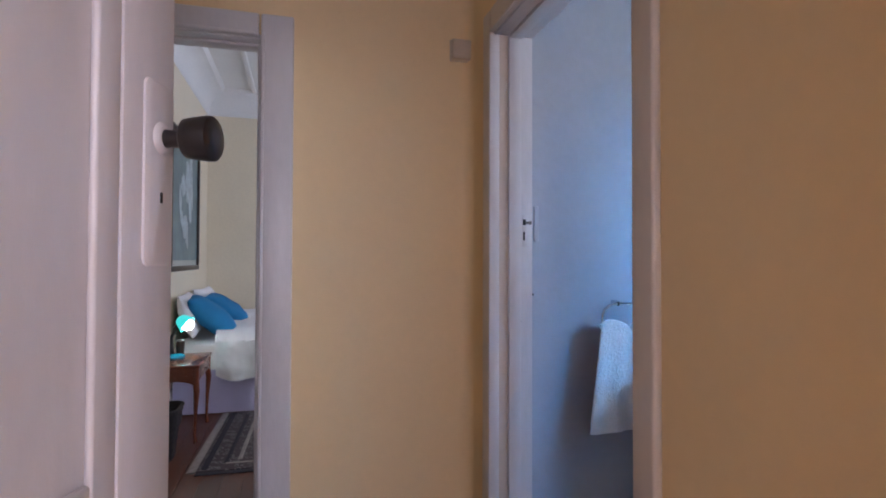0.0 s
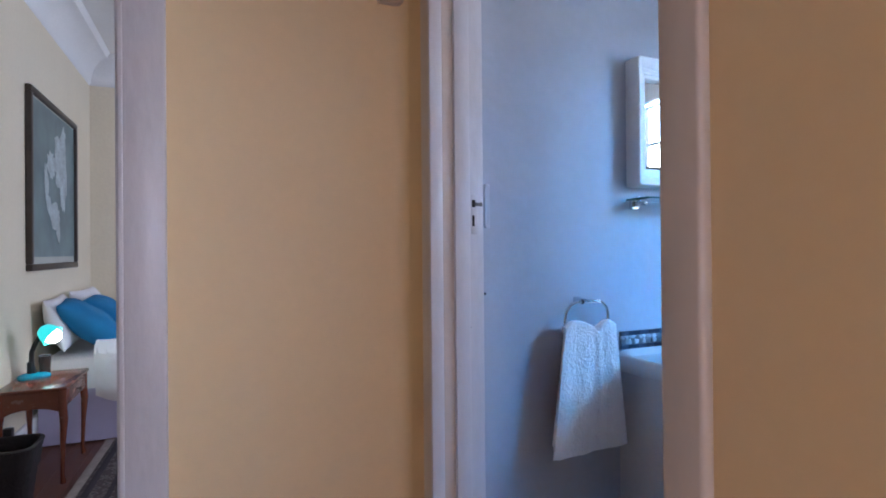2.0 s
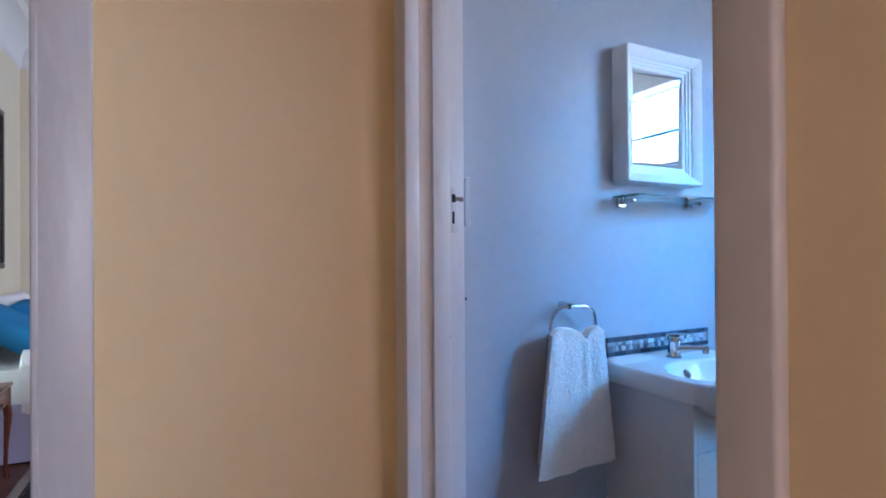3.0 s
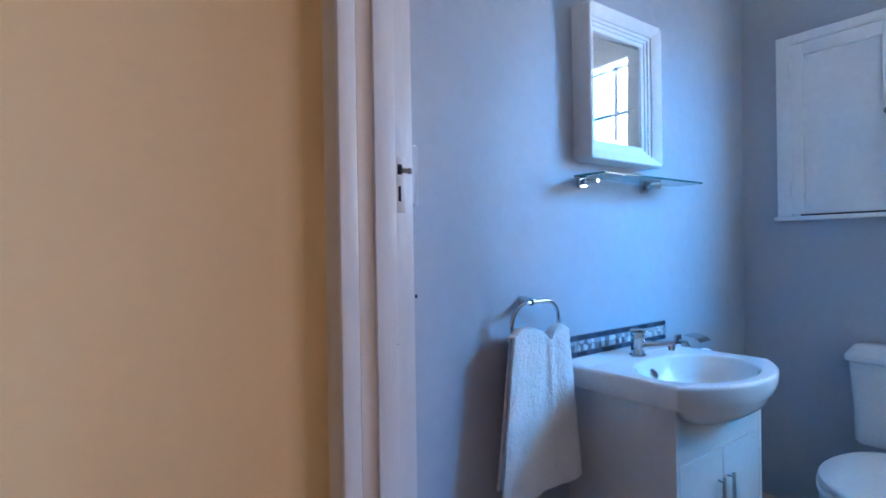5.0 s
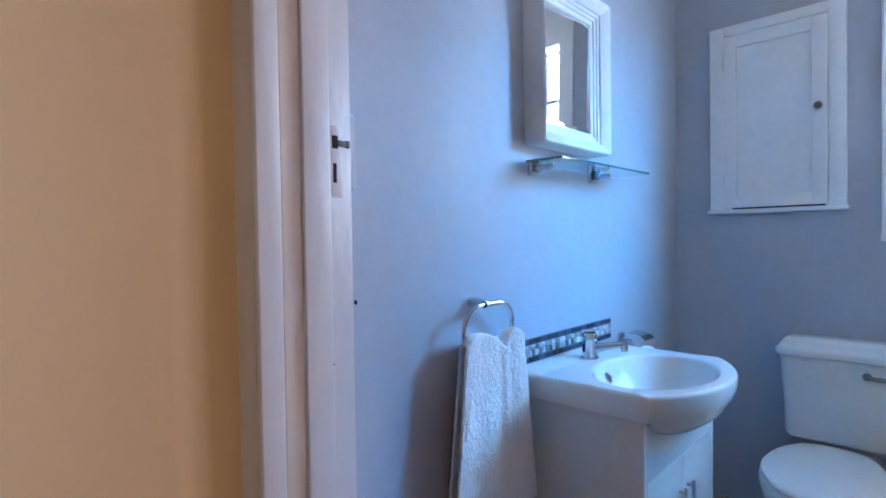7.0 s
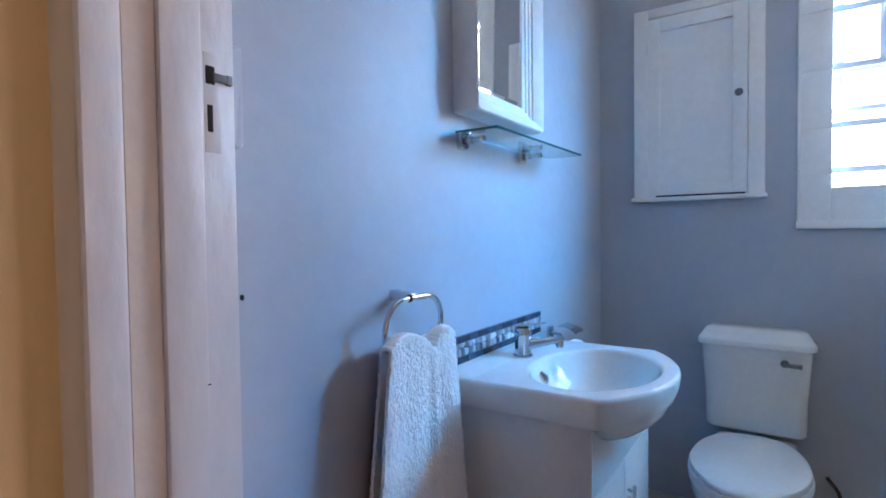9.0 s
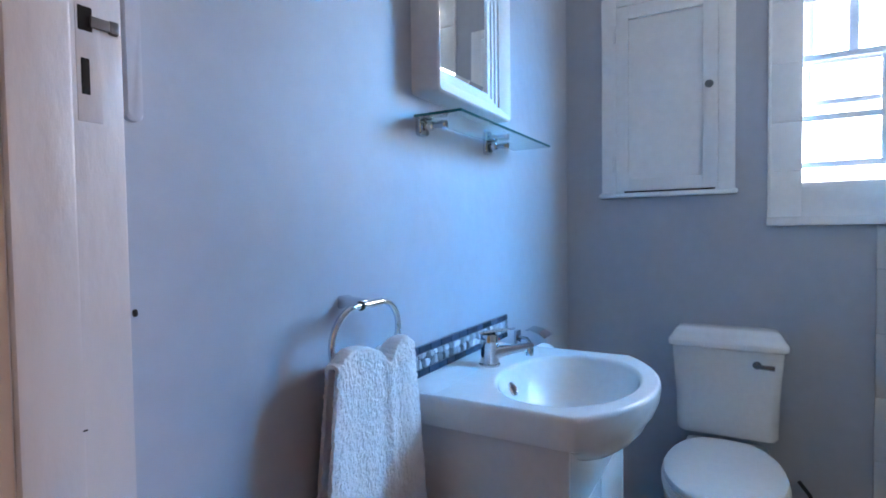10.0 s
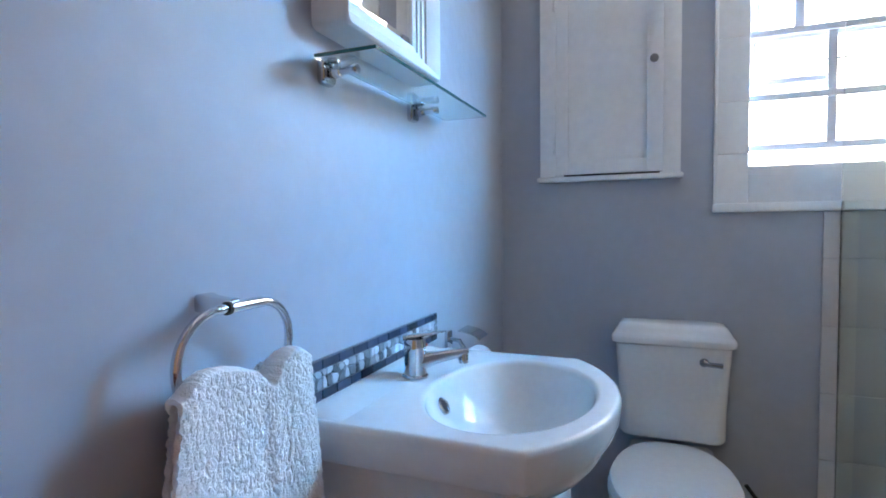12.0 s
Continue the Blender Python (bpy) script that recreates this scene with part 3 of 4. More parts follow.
# ---------------------------------------------------------------- wall cabinet hatch
def hatch():
    c = thing("wall_cabinet", "white painted wooden wall cabinet with a closed panel door", "cabinet", (BATH_E, 1.763, 1.253))
    def L(lo, hi):
        return (lo[0], lo[1] - 1.763, lo[2] - 1.253), (hi[0], hi[1] - 1.763, hi[2] - 1.253)
    yl, yr, z0, z1 = 1.985, 1.541, 1.268, 1.995
    for lo, hi in (((-0.022, 1.932, z0), (0, yl, z1)), ((-0.022, yr, z0), (0, 1.592, z1)), ((-0.022, 1.592, 1.957), (0, 1.932, z1))):
        part("casing", boxes(L(lo, hi), bevel=0.0015), board_white, c)
    part("sill", boxes(L((-0.040, 1.533, 1.251), (0, 1.993, 1.267)), bevel=0.005), board_white, c)
    part("backing", boxes(L((-0.006, 1.592, z0), (-0.0005, 1.932, 1.957))), board_white, c)
    d = part("door", boxes(L((-0.011, 1.62, 1.29), (-0.0065, 1.90, 1.93))), board_white, c)
    for lo, hi in (((-0.0222, 1.889, 1.275), (-0.007, 1.9318, 1.954)), ((-0.024, 1.5938, 1.275), (-0.007, 1.640, 1.954)), ((-0.024, 1.640, 1.275), (-0.007, 1.889, 1.318)),
                   ((-0.024, 1.640, 1.905), (-0.007, 1.889, 1.954))):
        part("door_rail", boxes(L(lo, hi), bevel=0.0012), board_white, d)
    # Dark strip behind the door's lower edge puts the gap's shade into colour.
    part("gap_shade", boxes(L((-0.0125, 1.602, 1.2686), (-0.0062, 1.905, 1.2746))), cavity, c, "dark strip standing in for the shade under the door")
    kb = lathe([(0.006, 0), (0.006, 0.010), (0.012, 0.013), (0.0135, 0.019), (0.011, 0.024), (0.004, 0.026)], 20, "x")
    part("knob", moved(moved(kb, Matrix.Diagonal((-1, 1, 1, 1))), pose(-0.023, 1.620 - 1.763, 1.627 - 1.253)), knob_grey, d, "small grey metal knob")
    for zz in (1.375, 1.855):
        part("hinge", lathe([(0.005, -0.03), (0.005, 0.03)], 10, "z", (-0.024, 1.937 - 1.763, zz - 1.253)), board_white, d, "painted-over hinge")
    return c


hatch()


# ---------------------------------------------------------------- mirror
def bath_mirror():
    x0, x1, z0, z1 = 1.454, 1.842, 1.424, 1.898
    m = thing("wall_mirror", "rectangular mirror in a thick white wooden frame", "mirror", ((x0 + x1) / 2, BASIN_Y, z0))
    cx, cz = (x0 + x1) / 2, (z0 + z1) / 2
    # (inset from the outer edge, distance from the wall)
    prof = [(0.0, 0.0), (0.0, 0.060), (0.0014, 0.0645), (0.0045, 0.067), (0.0075, 0.0662), (0.034, 0.047), (0.0346, 0.0425), (0.044, 0.041), (0.0446, 0.037),
            (0.054, 0.035), (0.0546, 0.031), (0.064, 0.0295), (0.0668, 0.028), (0.0672, 0.008)]
    b = bmesh.new()
    loops = []
    for i, d in prof:
        hx, hz = (x1 - x0) / 2 - i, (z1 - z0) / 2 - i
        r = max(0.012 - i * 0.3, 0.0012)
        loops.append([Vector((p.x, -d, p.y + cz - z0)) for p in rounded_loop(-hx, hx, -hz, hz, r, 0, 3)])
    rings(b, loops, cap=False)
    part("frame", b, board_white, m, "white moulded frame")
    b = bmesh.new()
    loops = []
    for i, d in ((0.063, 0.019), (0.066, 0.019), (0.080, 0.0225)):
        hx, hz = (x1 - x0) / 2 - i, (z1 - z0) / 2 - i
        loops.append([Vector((sx * hx, -d, sz * hz + cz - z0)) for sx, sz in ((-1, -1), (1, -1), (1, 1), (-1, 1))])
    rings(b, loops)
    moved(b, pose(0, -0.0195, (z1 - z0) / 2, 0.6, 0, -3.1) @ Matrix.Translation((0, 0.020, -(z1 - z0) / 2)))
    part("mirror_glass", b, mirror_silver, m, "bevelled mirror glass", smooth=False)
    part("backing", boxes(((-(x1 - x0) / 2 + 0.012, -0.006, 0.012), ((x1 - x0) / 2 - 0.012, -0.001, z1 - z0 - 0.012))), cavity, m)


bath_mirror()


# ---------------------------------------------------------------- glass shelf
def glass_shelf():
    z, x0, x1, y0, y1 = 1.372, 1.440, 1.992, 2.003, 2.113
    s = thing("glass_shelf", "clear glass shelf on two chrome brackets", "shelf", ((x0 + x1) / 2, BASIN_Y, z))
    o = Vector(((x0 + x1) / 2, BASIN_Y, z))
    b = bmesh.new()
    box(b, Vector((x0, y0, z)) - o, Vector((x1, y1, z + 0.006)) - o, 0.0006, 1)
    part("glass", b, shelf_glass, s, "clear green-tinted glass", smooth=False).visible_shadow = True
    for lo, hi in (((x0 - 0.0006, y0, z + 0.0005), (x0 - 0.0001, y1, z + 0.0055)), ((x0, y0 - 0.0006, z + 0.0005), (x1, y0 - 0.0001, z + 0.0055))):
        part("ground_edge", boxes((Vector(lo) - o, Vector(hi) - o)), edge_glass, s, "dark green ground glass edge", smooth=False)
    for x in (1.486, 1.822):
        b = bmesh.new()
        loop = rounded_loop(-0.019, 0.019, -0.024, 0.018, 0.009, 0)
        rings(b, [[Vector((p.x * k + x, BASIN_Y - d, p.y * k + z - 0.008)) - o for p in loop] for d, k in ((0, 1), (0.008, 1), (0.012, 0.9))])
        br = part("bracket", b, chrome, s, "chrome shelf bracket")
        part("clamp", boxes((Vector((x - 0.009, BASIN_Y - 0.036, z - 0.022)) - o, Vector((x + 0.009, BASIN_Y - 0.011, z - 0.0006)) - o), bevel=0.0085), chrome, br)
        part("clamp_cap", boxes((Vector((x - 0.009, BASIN_Y - 0.030, z + 0.0066)) - o, Vector((x + 0.009, BASIN_Y - 0.011, z + 0.016)) - o), bevel=0.004), chrome, br)
        pin = lathe([(0.0065, 0.0), (0.0065, 0.016), (0.0085, 0.017), (0.0085, 0.032), (0.007, 0.034)], 16, "y")
        part("screw_pin", moved(moved(pin, Matrix.Diagonal((1, -1, 1, 1))), Matrix.Translation(Vector((x, BASIN_Y - 0.032, z - 0.011)) - o)), chrome, br)


glass_shelf()


# ---------------------------------------------------------------- towel ring and towel
def towel_ring():
    o = Vector((1.222, BASIN_Y, 1.012))
    r = thing("towel_ring", "chrome rounded towel ring on the wall", "towel ring", o)
    b = bmesh.new()
    loop = rounded_loop(-0.015, 0.015, -0.012, 0.010, 0.005, 0)
    rings(b, [[Vector((p.x * k, -d, p.y * k + 0.004)) for p in loop] for d, k in ((0, 1), (0.005, 1), (0.014, 0.75), (0.048, 0.5))])
    part("wall_mount", b, chrome, r)
    y = -0.050
    path = [(p.x, y + 0.008 * (1 - (p.y + 0.114) / 0.114), p.y) for p in rounded_loop(-0.084, 0.100, -0.114, 0.0, 0.0565, 0, 10)]
    part("ring", tube(path, 0.0058, 12, True), chrome, r, "chrome ring")
    part("sleeve", tube([(-0.014, y + 0.0, 0.0), (0.042, y, 0.0)], 0.0072, 16), chrome, r)
    part("collar", tube([(-0.016, y, 0.0), (-0.011, y, 0.0)], 0.0082, 16), dark_metal, r)


towel_ring()


def hand_towel():
    t = thing("hand_towel", "fluffy white terry hand towel folded over the ring", "towel", (1.25, 2.07, 0.5))
    nu, nv = 190, 380
    rnd = random.Random(5)

    def sheet(name, y_front, z_low, z_top, xl, xr, label, seed, back):
        b = bmesh.new()
        length = (z_top - z_low)
        rows = []
        for j in range(nv + 1):
            s = j / nv
            # down the front from the top fold
            row = []
            for i in range(nu + 1):
                u = i / nu
                hump = 0.010 * math.sin(u * math.pi * 2.0 + 2.4) + 0.012 * (u > 0.72) * math.sin((u - 0.72) / 0.28 * math.pi)
                hump += 0.013 * math.sin(min(u / 0.62, 1.0) * math.pi) + 0.008 * math.exp(-(u / 0.2) ** 2)
                hump -= 0.022 * math.exp(-((u - 0.66) / 0.07) ** 2)
                hump += 0.020 * math.exp(-((u - 0.30) / 0.26) ** 2) - 0.012 * math.exp(-(u / 0.10) ** 2)
                fold_end = 0.14
                if s < fold_end:
                    a = (s / fold_end) * math.pi * 0.62
                    yy = back + (y_front - back) * (1 - math.cos(a)) / (1 - math.cos(math.pi * 0.62))
                    zz = z_top + hump - 0.030 * (1 - math.sin(max(a, 0.35) if a < math.pi / 2 else a))
                    down = 0.0
                else:
                    down = (s - fold_end) / (1 - fold_end)
                    yy = y_front
                    zz = z_top + hump * (1 - down) - 0.0018 - down * (length - 0.002) - 0.01 * math.sin(u * 3.0 + seed) * down
                w = 0.25 + 0.75 * down
                xx = (xl[0] + (xl[1] - xl[0]) * down) * (1 - u) + (xr[0] + (xr[1] - xr[0]) * down) * u
                if s < fold_end:
                    xx += 0.024 * (1 - s / fold_end) ** 1.3 * (1 - u) ** 2
                fold = 0.8 * (0.010 * math.sin(u * 7.5 + seed) + 0.006 * math.sin(u * 15 + 2 * seed) - 0.016 * math.exp(-((u - 0.66) / 0.06) ** 2) * -1 * (1 - 0.55 * down)) * (0.45 if back > 2.1 else 1.0)
                yy -= fold * w
                band = 0.735 < down < 0.775
                p = Vector((xx, yy, zz * 0.55))
                # tufts of terry: short clumps, longer downwards, on broader unevenness
                tuft = 1.1 * noise.noise(Vector((xx * 230, seed, zz * 120))) + 0.6 * noise.noise(Vector((xx * 470, 7 + seed, zz * 300))) + 0.8 * noise.noise(p * 70) + rnd.uniform(-0.3, 0.3)
                fuzz = 0.0003 if band else 0.0012
                yy -= fuzz * tuft
                xx += fuzz * 1.2 * noise.noise(Vector((xx * 180, zz * 160, 4 + seed)))
                zz += fuzz * 1.2 * noise.noise(Vector((xx * 190, zz * 150, 9 + seed)))
                row.append(b.verts.new((xx - 1.25, yy - 2.07, zz - 0.5)))
            rows.append(row)
        for a, c in zip(rows, rows[1:]):
            for i in range(nu):
                b.faces.new((a[i], a[i + 1], c[i + 1], c[i]))
        ob = part(name, b, [towel_white], t, label)
        sol = ob.modifiers.new("thickness", "SOLIDIFY")
        sol.thickness, sol.offset = 0.007, 0.0
        return ob

    sheet("front_layer", 2.056, 0.505, 0.922, (1.118, 1.061), (1.332, 1.374), "fluffy front of the towel", 0.6, 2.096)
    sheet("back_layer", 2.103, 0.530, 0.900, (1.150, 1.098), (1.315, 1.345), "back of the folded towel", 2.1, 2.106)


hand_towel()


# ---------------------------------------------------------------- vanity and basin
BX0, BX1, RIM = 1.390, 1.908, 0.812
BCX = (BX0 + BX1) / 2


def basin_plan(inset=0.0):
    """Plan of the basin, straight at the sides and bowed at the front, as closed points; the first lies on the back wall."""
    hw = (BX1 - BX0) / 2 - inset
    back, side, front = BASIN_Y - 0.002 - inset, 1.767 + inset * 0.4, 1.664 + inset
    # straight sides, a distinct corner, then a flat arc across the front
    sag = side - front
    rad = (hw * hw + sag * sag) / (2 * sag)
    half = math.asin(hw / rad)
    def span(p, q, m):
        return [(p[0] + (q[0] - p[0]) * k / m, p[1] + (q[1] - p[1]) * k / m) for k in range(m)]
    arc = [(rad * math.sin(half * (-1 + k / 36)), front + rad * (1 - math.cos(half * (-1 + k / 36)))) for k in range(1, 72)]
    corner = [(-hw, side + 0.0016), (-hw + 0.0009, side - 0.0009)]
    return (span((-hw, back), corner[0], 35) + corner + arc + [(-x, y) for x, y in reversed(corner)]
            + span((hw, side + 0.012), (hw, back), 34) + span((hw, back), (-hw, back), 24))


def washbasin():
    w = thing("washbasin", "white ceramic basin with an oval bowl on the vanity", "washbasin", (BCX, BASIN_Y, RIM - 0.08))
    o = Vector((0, BASIN_Y, RIM - 0.08))
    bow = (0.0, 1.852)

    def front(y):
        f = max(0.0, min(1.0, (1.785 - y) / 0.09))
        return f * f * (3 - 2 * f)

    def outer(inset, z, tuck=0.0):
        loop = []
        for x, y in basin_plan(inset):
            loop.append(Vector((x * (1 - 0.25 * tuck * front(y)), y + tuck * front(y), z)) - o)
        return loop

    def under(k, z):
        """Loops of the belly beneath the front, between the side's lower edge and the foot."""
        loop = []
        for x, y in basin_plan(0.006):
            f = max(0.0, min(1.0, (1.83 - y) / 0.10))
            f = f * f * (3 - 2 * f)
            side_z = RIM - 0.062
            low = RIM - 0.062 - 0.072 * f * max(0.0, 1 - (x / 0.26) ** 4)
            zz = side_z + (low - side_z) * math.sin(k * math.pi / 2)
            shrink = 0.25 * k + 0.75 * k ** 2.2
            ys = y + 0.010 * front(y)
            yy = ys + (max(ys, 1.83) - ys) * shrink * 0.96
            xx = x * (1 - 0.0025 * front(y)) * (1 - 0.16 * shrink)
            loop.append(Vector((xx, yy, zz)) - o)
        return loop

    def bowl(k, z):
        loop = []
        for x, y in basin_plan(0.0):
            a = math.atan2((y - bow[1]) / 0.150, x / 0.212)
            sup = 1.0
            loop.append(Vector((bow[0] + 0.206 * k * math.cos(a) * sup, bow[1] + 0.146 * k * math.sin(a) * sup, z)) - o)
        return loop

    foot = [Vector((p.x * 0.86, max(p.y + BASIN_Y, 1.838) - BASIN_Y, -0.115)) for p in under(1.0, 0)]
    loops = [foot] + [under(k / 6, 0) for k in range(6, 0, -1)]
    loops += [outer(0.006, RIM - 0.062, 0.010), outer(0.002, RIM - 0.054, 0.007), outer(0.0, RIM - 0.032, 0.002), outer(0.0004, RIM - 0.010), outer(0.002, RIM - 0.0035), outer(0.0055, RIM - 0.0004), outer(0.010, RIM), outer(0.022, RIM - 0.001)]
    loops += [bowl(1.055, RIM - 0.0012), bowl(1.03, RIM - 0.002)]
    for k in range(1, 19):
        q = 1 - k / 19.0
        q = math.sin(q * math.pi / 2) ** 0.9
        loops.append(bowl(q, RIM - 0.004 - 0.112 * (1 - q ** 3.2) ** 0.85))
    b = bmesh.new()
    rings(b, loops)
    part("bowl", b, porcelain, w, "glossy white ceramic")
    # raised ledge against the wall
    b = bmesh.new()
    ramp = ((0.0105, 0.011), (0.020, 0.0108), (0.034, 0.008), (0.050, 0.0042), (0.066, 0.0012), (0.080, -0.002), (0.080, -0.006), (0.0105, -0.006))
    rings(b, [[Vector((x, BASIN_Y - d, RIM + (h * f if h > 0 else h))) - o for d, h in ramp] for x, f in ((-0.246, 0.0), (-0.240, 0.45), (-0.228, 0.8), (-0.21, 1), (0.21, 1), (0.228, 0.8), (0.240, 0.45), (0.246, 0.0))])
    part("back_ledge", b, porcelain, w)
    ov = lathe([(0.0165, -0.008), (0.0165, 0.003), (0.0130, 0.005), (0.0115, 0.003), (0.002, 0.0028)], 24, "y")
    moved(ov, Matrix.Diagonal((1, -1, 1, 1)))
    part("overflow", moved(ov, pose(-0.012, 1.9805 - BASIN_Y, 0.080 - 0.044, -33)), chrome, w, "chrome overflow ring")
    part("waste", lathe([(0.026, 0.0), (0.026, 0.003), (0.018, 0.004), (0.004, 0.002)], 24, "z", (0, bow[1] - BASIN_Y, 0.080 - 0.1245)), chrome, w)
    return w


washbasin()


def mixer_tap():
    t = thing("mixer_tap", "chrome single-lever basin mixer tap", "tap", (1.657, 2.047, RIM))
    part("body", lathe([(0.026, 0.0), (0.026, 0.004), (0.0225, 0.007), (0.0212, 0.022), (0.0205, 0.046), (0.0218, 0.052), (0.0218, 0.068), (0.019, 0.075), (0.008, 0.0775)], 28), chrome, t)
    spout = [(0, 0, 0.026), (0.014, -0.017, 0.031), (0.030, -0.036, 0.034), (0.048, -0.057, 0.037), (0.066, -0.079, 0.040), (0.070, -0.084, 0.040)]
    part("spout", tube(spout, [0.021, 0.0165, 0.0125, 0.0100, 0.0095, 0.0085], 18), chrome, t)
    part("aerator", lathe([(0.0105, 0.0), (0.0105, 0.018), (0.009, 0.02)], 18, "z", (0.064, -0.077, 0.019)), chrome, t)
    b = bmesh.new()
    loops = []
    for s, wdt, th, z in ((0.016, 0.010, 0.006, 0.078), (-0.008, 0.0135, 0.005, 0.081), (-0.025, 0.010, 0.0035, 0.083), (-0.040, 0.007, 0.0028, 0.085), (-0.050, 0.005, 0.002, 0.086)):
        loops.append([Vector((0.72 * -s + wdt * math.cos(a), s, z + th * math.sin(a))) for a in [2 * math.pi * k / 12 for k in range(12)]])
    rings(b, loops)
    part("lever", b, chrome, t, "chrome lever")
    part("hot_mark", lathe([(0.003, 0), (0.003, 0.001)], 10, "y", (0.012, -0.0208, 0.062)), plain("red_mark", (0.5, 0.02, 0.02), 0.4), t)


mixer_tap()


def vanity():
    x0, x1, y0, y1 = 1.408, 1.892, 1.800, BASIN_Y - 0.003
    v = thing("vanity_unit", "white two-door vanity cabinet under the basin", "cabinet", (BCX, BASIN_Y, 0))
    o = Vector((BCX, BASIN_Y, 0))
    def L(lo, hi):
        return Vector(lo) - o, Vector(hi) - o
    part("side_panel", boxes(L((x0, y0 - 0.018, 0.06), (x0 + 0.016, y1, 0.752)), bevel=0.0015), vanity_white, v)
    part("side_panel", boxes(L((x1 - 0.016, y0 - 0.018, 0.06), (x1, y1, 0.752)), bevel=0.0015), vanity_white, v)
    # front board, cut in an arch round the basin's belly
    arch = ((-0.224, 0.750), (-0.20, 0.746), (-0.17, 0.740), (-0.15, 0.727), (-0.10, 0.702), (-0.05, 0.691), (0.0, 0.688))
    arch += tuple((-px, pz) for px, pz in reversed(arch[:-1]))
    b = bmesh.new()
    rings(b, [[Vector((px, y - BASIN_Y, pz)) for px, pz in ((0.224, 0.6025), (-0.224, 0.6025)) + arch] for y in (y0 - 0.001, y0 - 0.0172)])
    part("front_apron", b, vanity_white, v, smooth=False)
    part("base", boxes(L((x0 + 0.0165, y0 + 0.02, 0.06), (x1 - 0.0165, y1, 0.08)), bevel=0.0015), vanity_white, v)
    part("plinth", boxes(L((x0 + 0.02, y0 + 0.04, 0.0), (x1 - 0.02, y1, 0.0595)), bevel=0.0015), vanity_white, v)
    mid = (x0 + x1) / 2
    for a, c, hx in ((x0 + 0.0178, mid - 0.0015, mid - 0.032), (mid + 0.0015, x1 - 0.0178, mid + 0.022)):
        d = part("door", boxes(L((a, y0 - 0.018, 0.066), (c, y0 - 0.0008, 0.600)), bevel=0.0015), vanity_white, v)
        part("handle", boxes(L((hx, y0 - 0.040, 0.410), (hx + 0.011, y0 - 0.030, 0.530)), bevel=0.003), steel, d, "brushed metal bar handle")
        for zz in (0.425, 0.515):
            part("handle_post", lathe([(0.004, 0), (0.004, 0.0125)], 10, "y", Vector((hx + 0.0055, y0 - 0.0302, zz)) - o), steel, d)


vanity()


def splashback():
    x0, x1, z0, z1 = 1.412, 1.943, 0.822, 0.889
    s = thing("mosaic_splashback", "strip of dark blue and pebble mosaic tiles above the basin", "tiles", (x0, BASIN_Y, z0), kind="structure")
    part("grout_bed", boxes(((0, -0.006, 0), (x1 - x0, -0.0002, z1 - z0)), bevel=0.001), grout, s)
    rnd = random.Random(3)
    for zr, h in ((0.001, 0.0145), (z1 - z0 - 0.0155, 0.0145)):
        x = 0.001
        while x < x1 - x0 - 0.006:
            w = min(rnd.uniform(0.036, 0.052), x1 - x0 - 0.001 - x)
            j = rnd.uniform(-0.0006, 0.0006)
            part("tile", boxes(((x, -0.0092 + j, zr), (x + w - 0.0022, -0.0058, zr + h)), bevel=0.0008), tile_dark, s, smooth=False)
            x += w
    # pebbles: broken flat chips between the two rows
    za, zb = 0.0172, z1 - z0 - 0.0172
    cols = 30
    grid = []
    for i in range(cols + 1):
        x = (x1 - x0) * i / cols
        j = 0.0 if i in (0, cols) else 1.0
        grid.append([(x + j * rnd.uniform(-0.005, 0.005), za), (x + j * rnd.uniform(-0.006, 0.006), (za + zb) / 2 + rnd.uniform(-0.007, 0.007)), (x + j * rnd.uniform(-0.005, 0.005), zb)])
    for i in range(cols):
        for r in (0, 1):
            q = [grid[i][r], grid[i + 1][r], grid[i + 1][r + 1], grid[i][r + 1]]
            cxp, czp = sum(p[0] for p in q) / 4, sum(p[1] for p in q) / 4
            loop = []
            for k in range(4):
                a, c = q[k], q[(k + 1) % 4]
                for f in (0.22, 0.78):
                    px, pz = a[0] + (c[0] - a[0]) * f, a[1] + (c[1] - a[1]) * f
                    loop.append((cxp + (px - cxp) * 0.93, czp + (pz - czp) * 0.93))
            b = bmesh.new()
            rings(b, [[Vector((p, -0.0056, w)) for p, w in loop], [Vector((p, -0.0080, w)) for p, w in loop],
                      [Vector((cxp + (p - cxp) * 0.86, -0.0094, czp + (w - czp) * 0.86)) for p, w in loop]])
            part("pebble", b, pebble_light, s)


splashback()


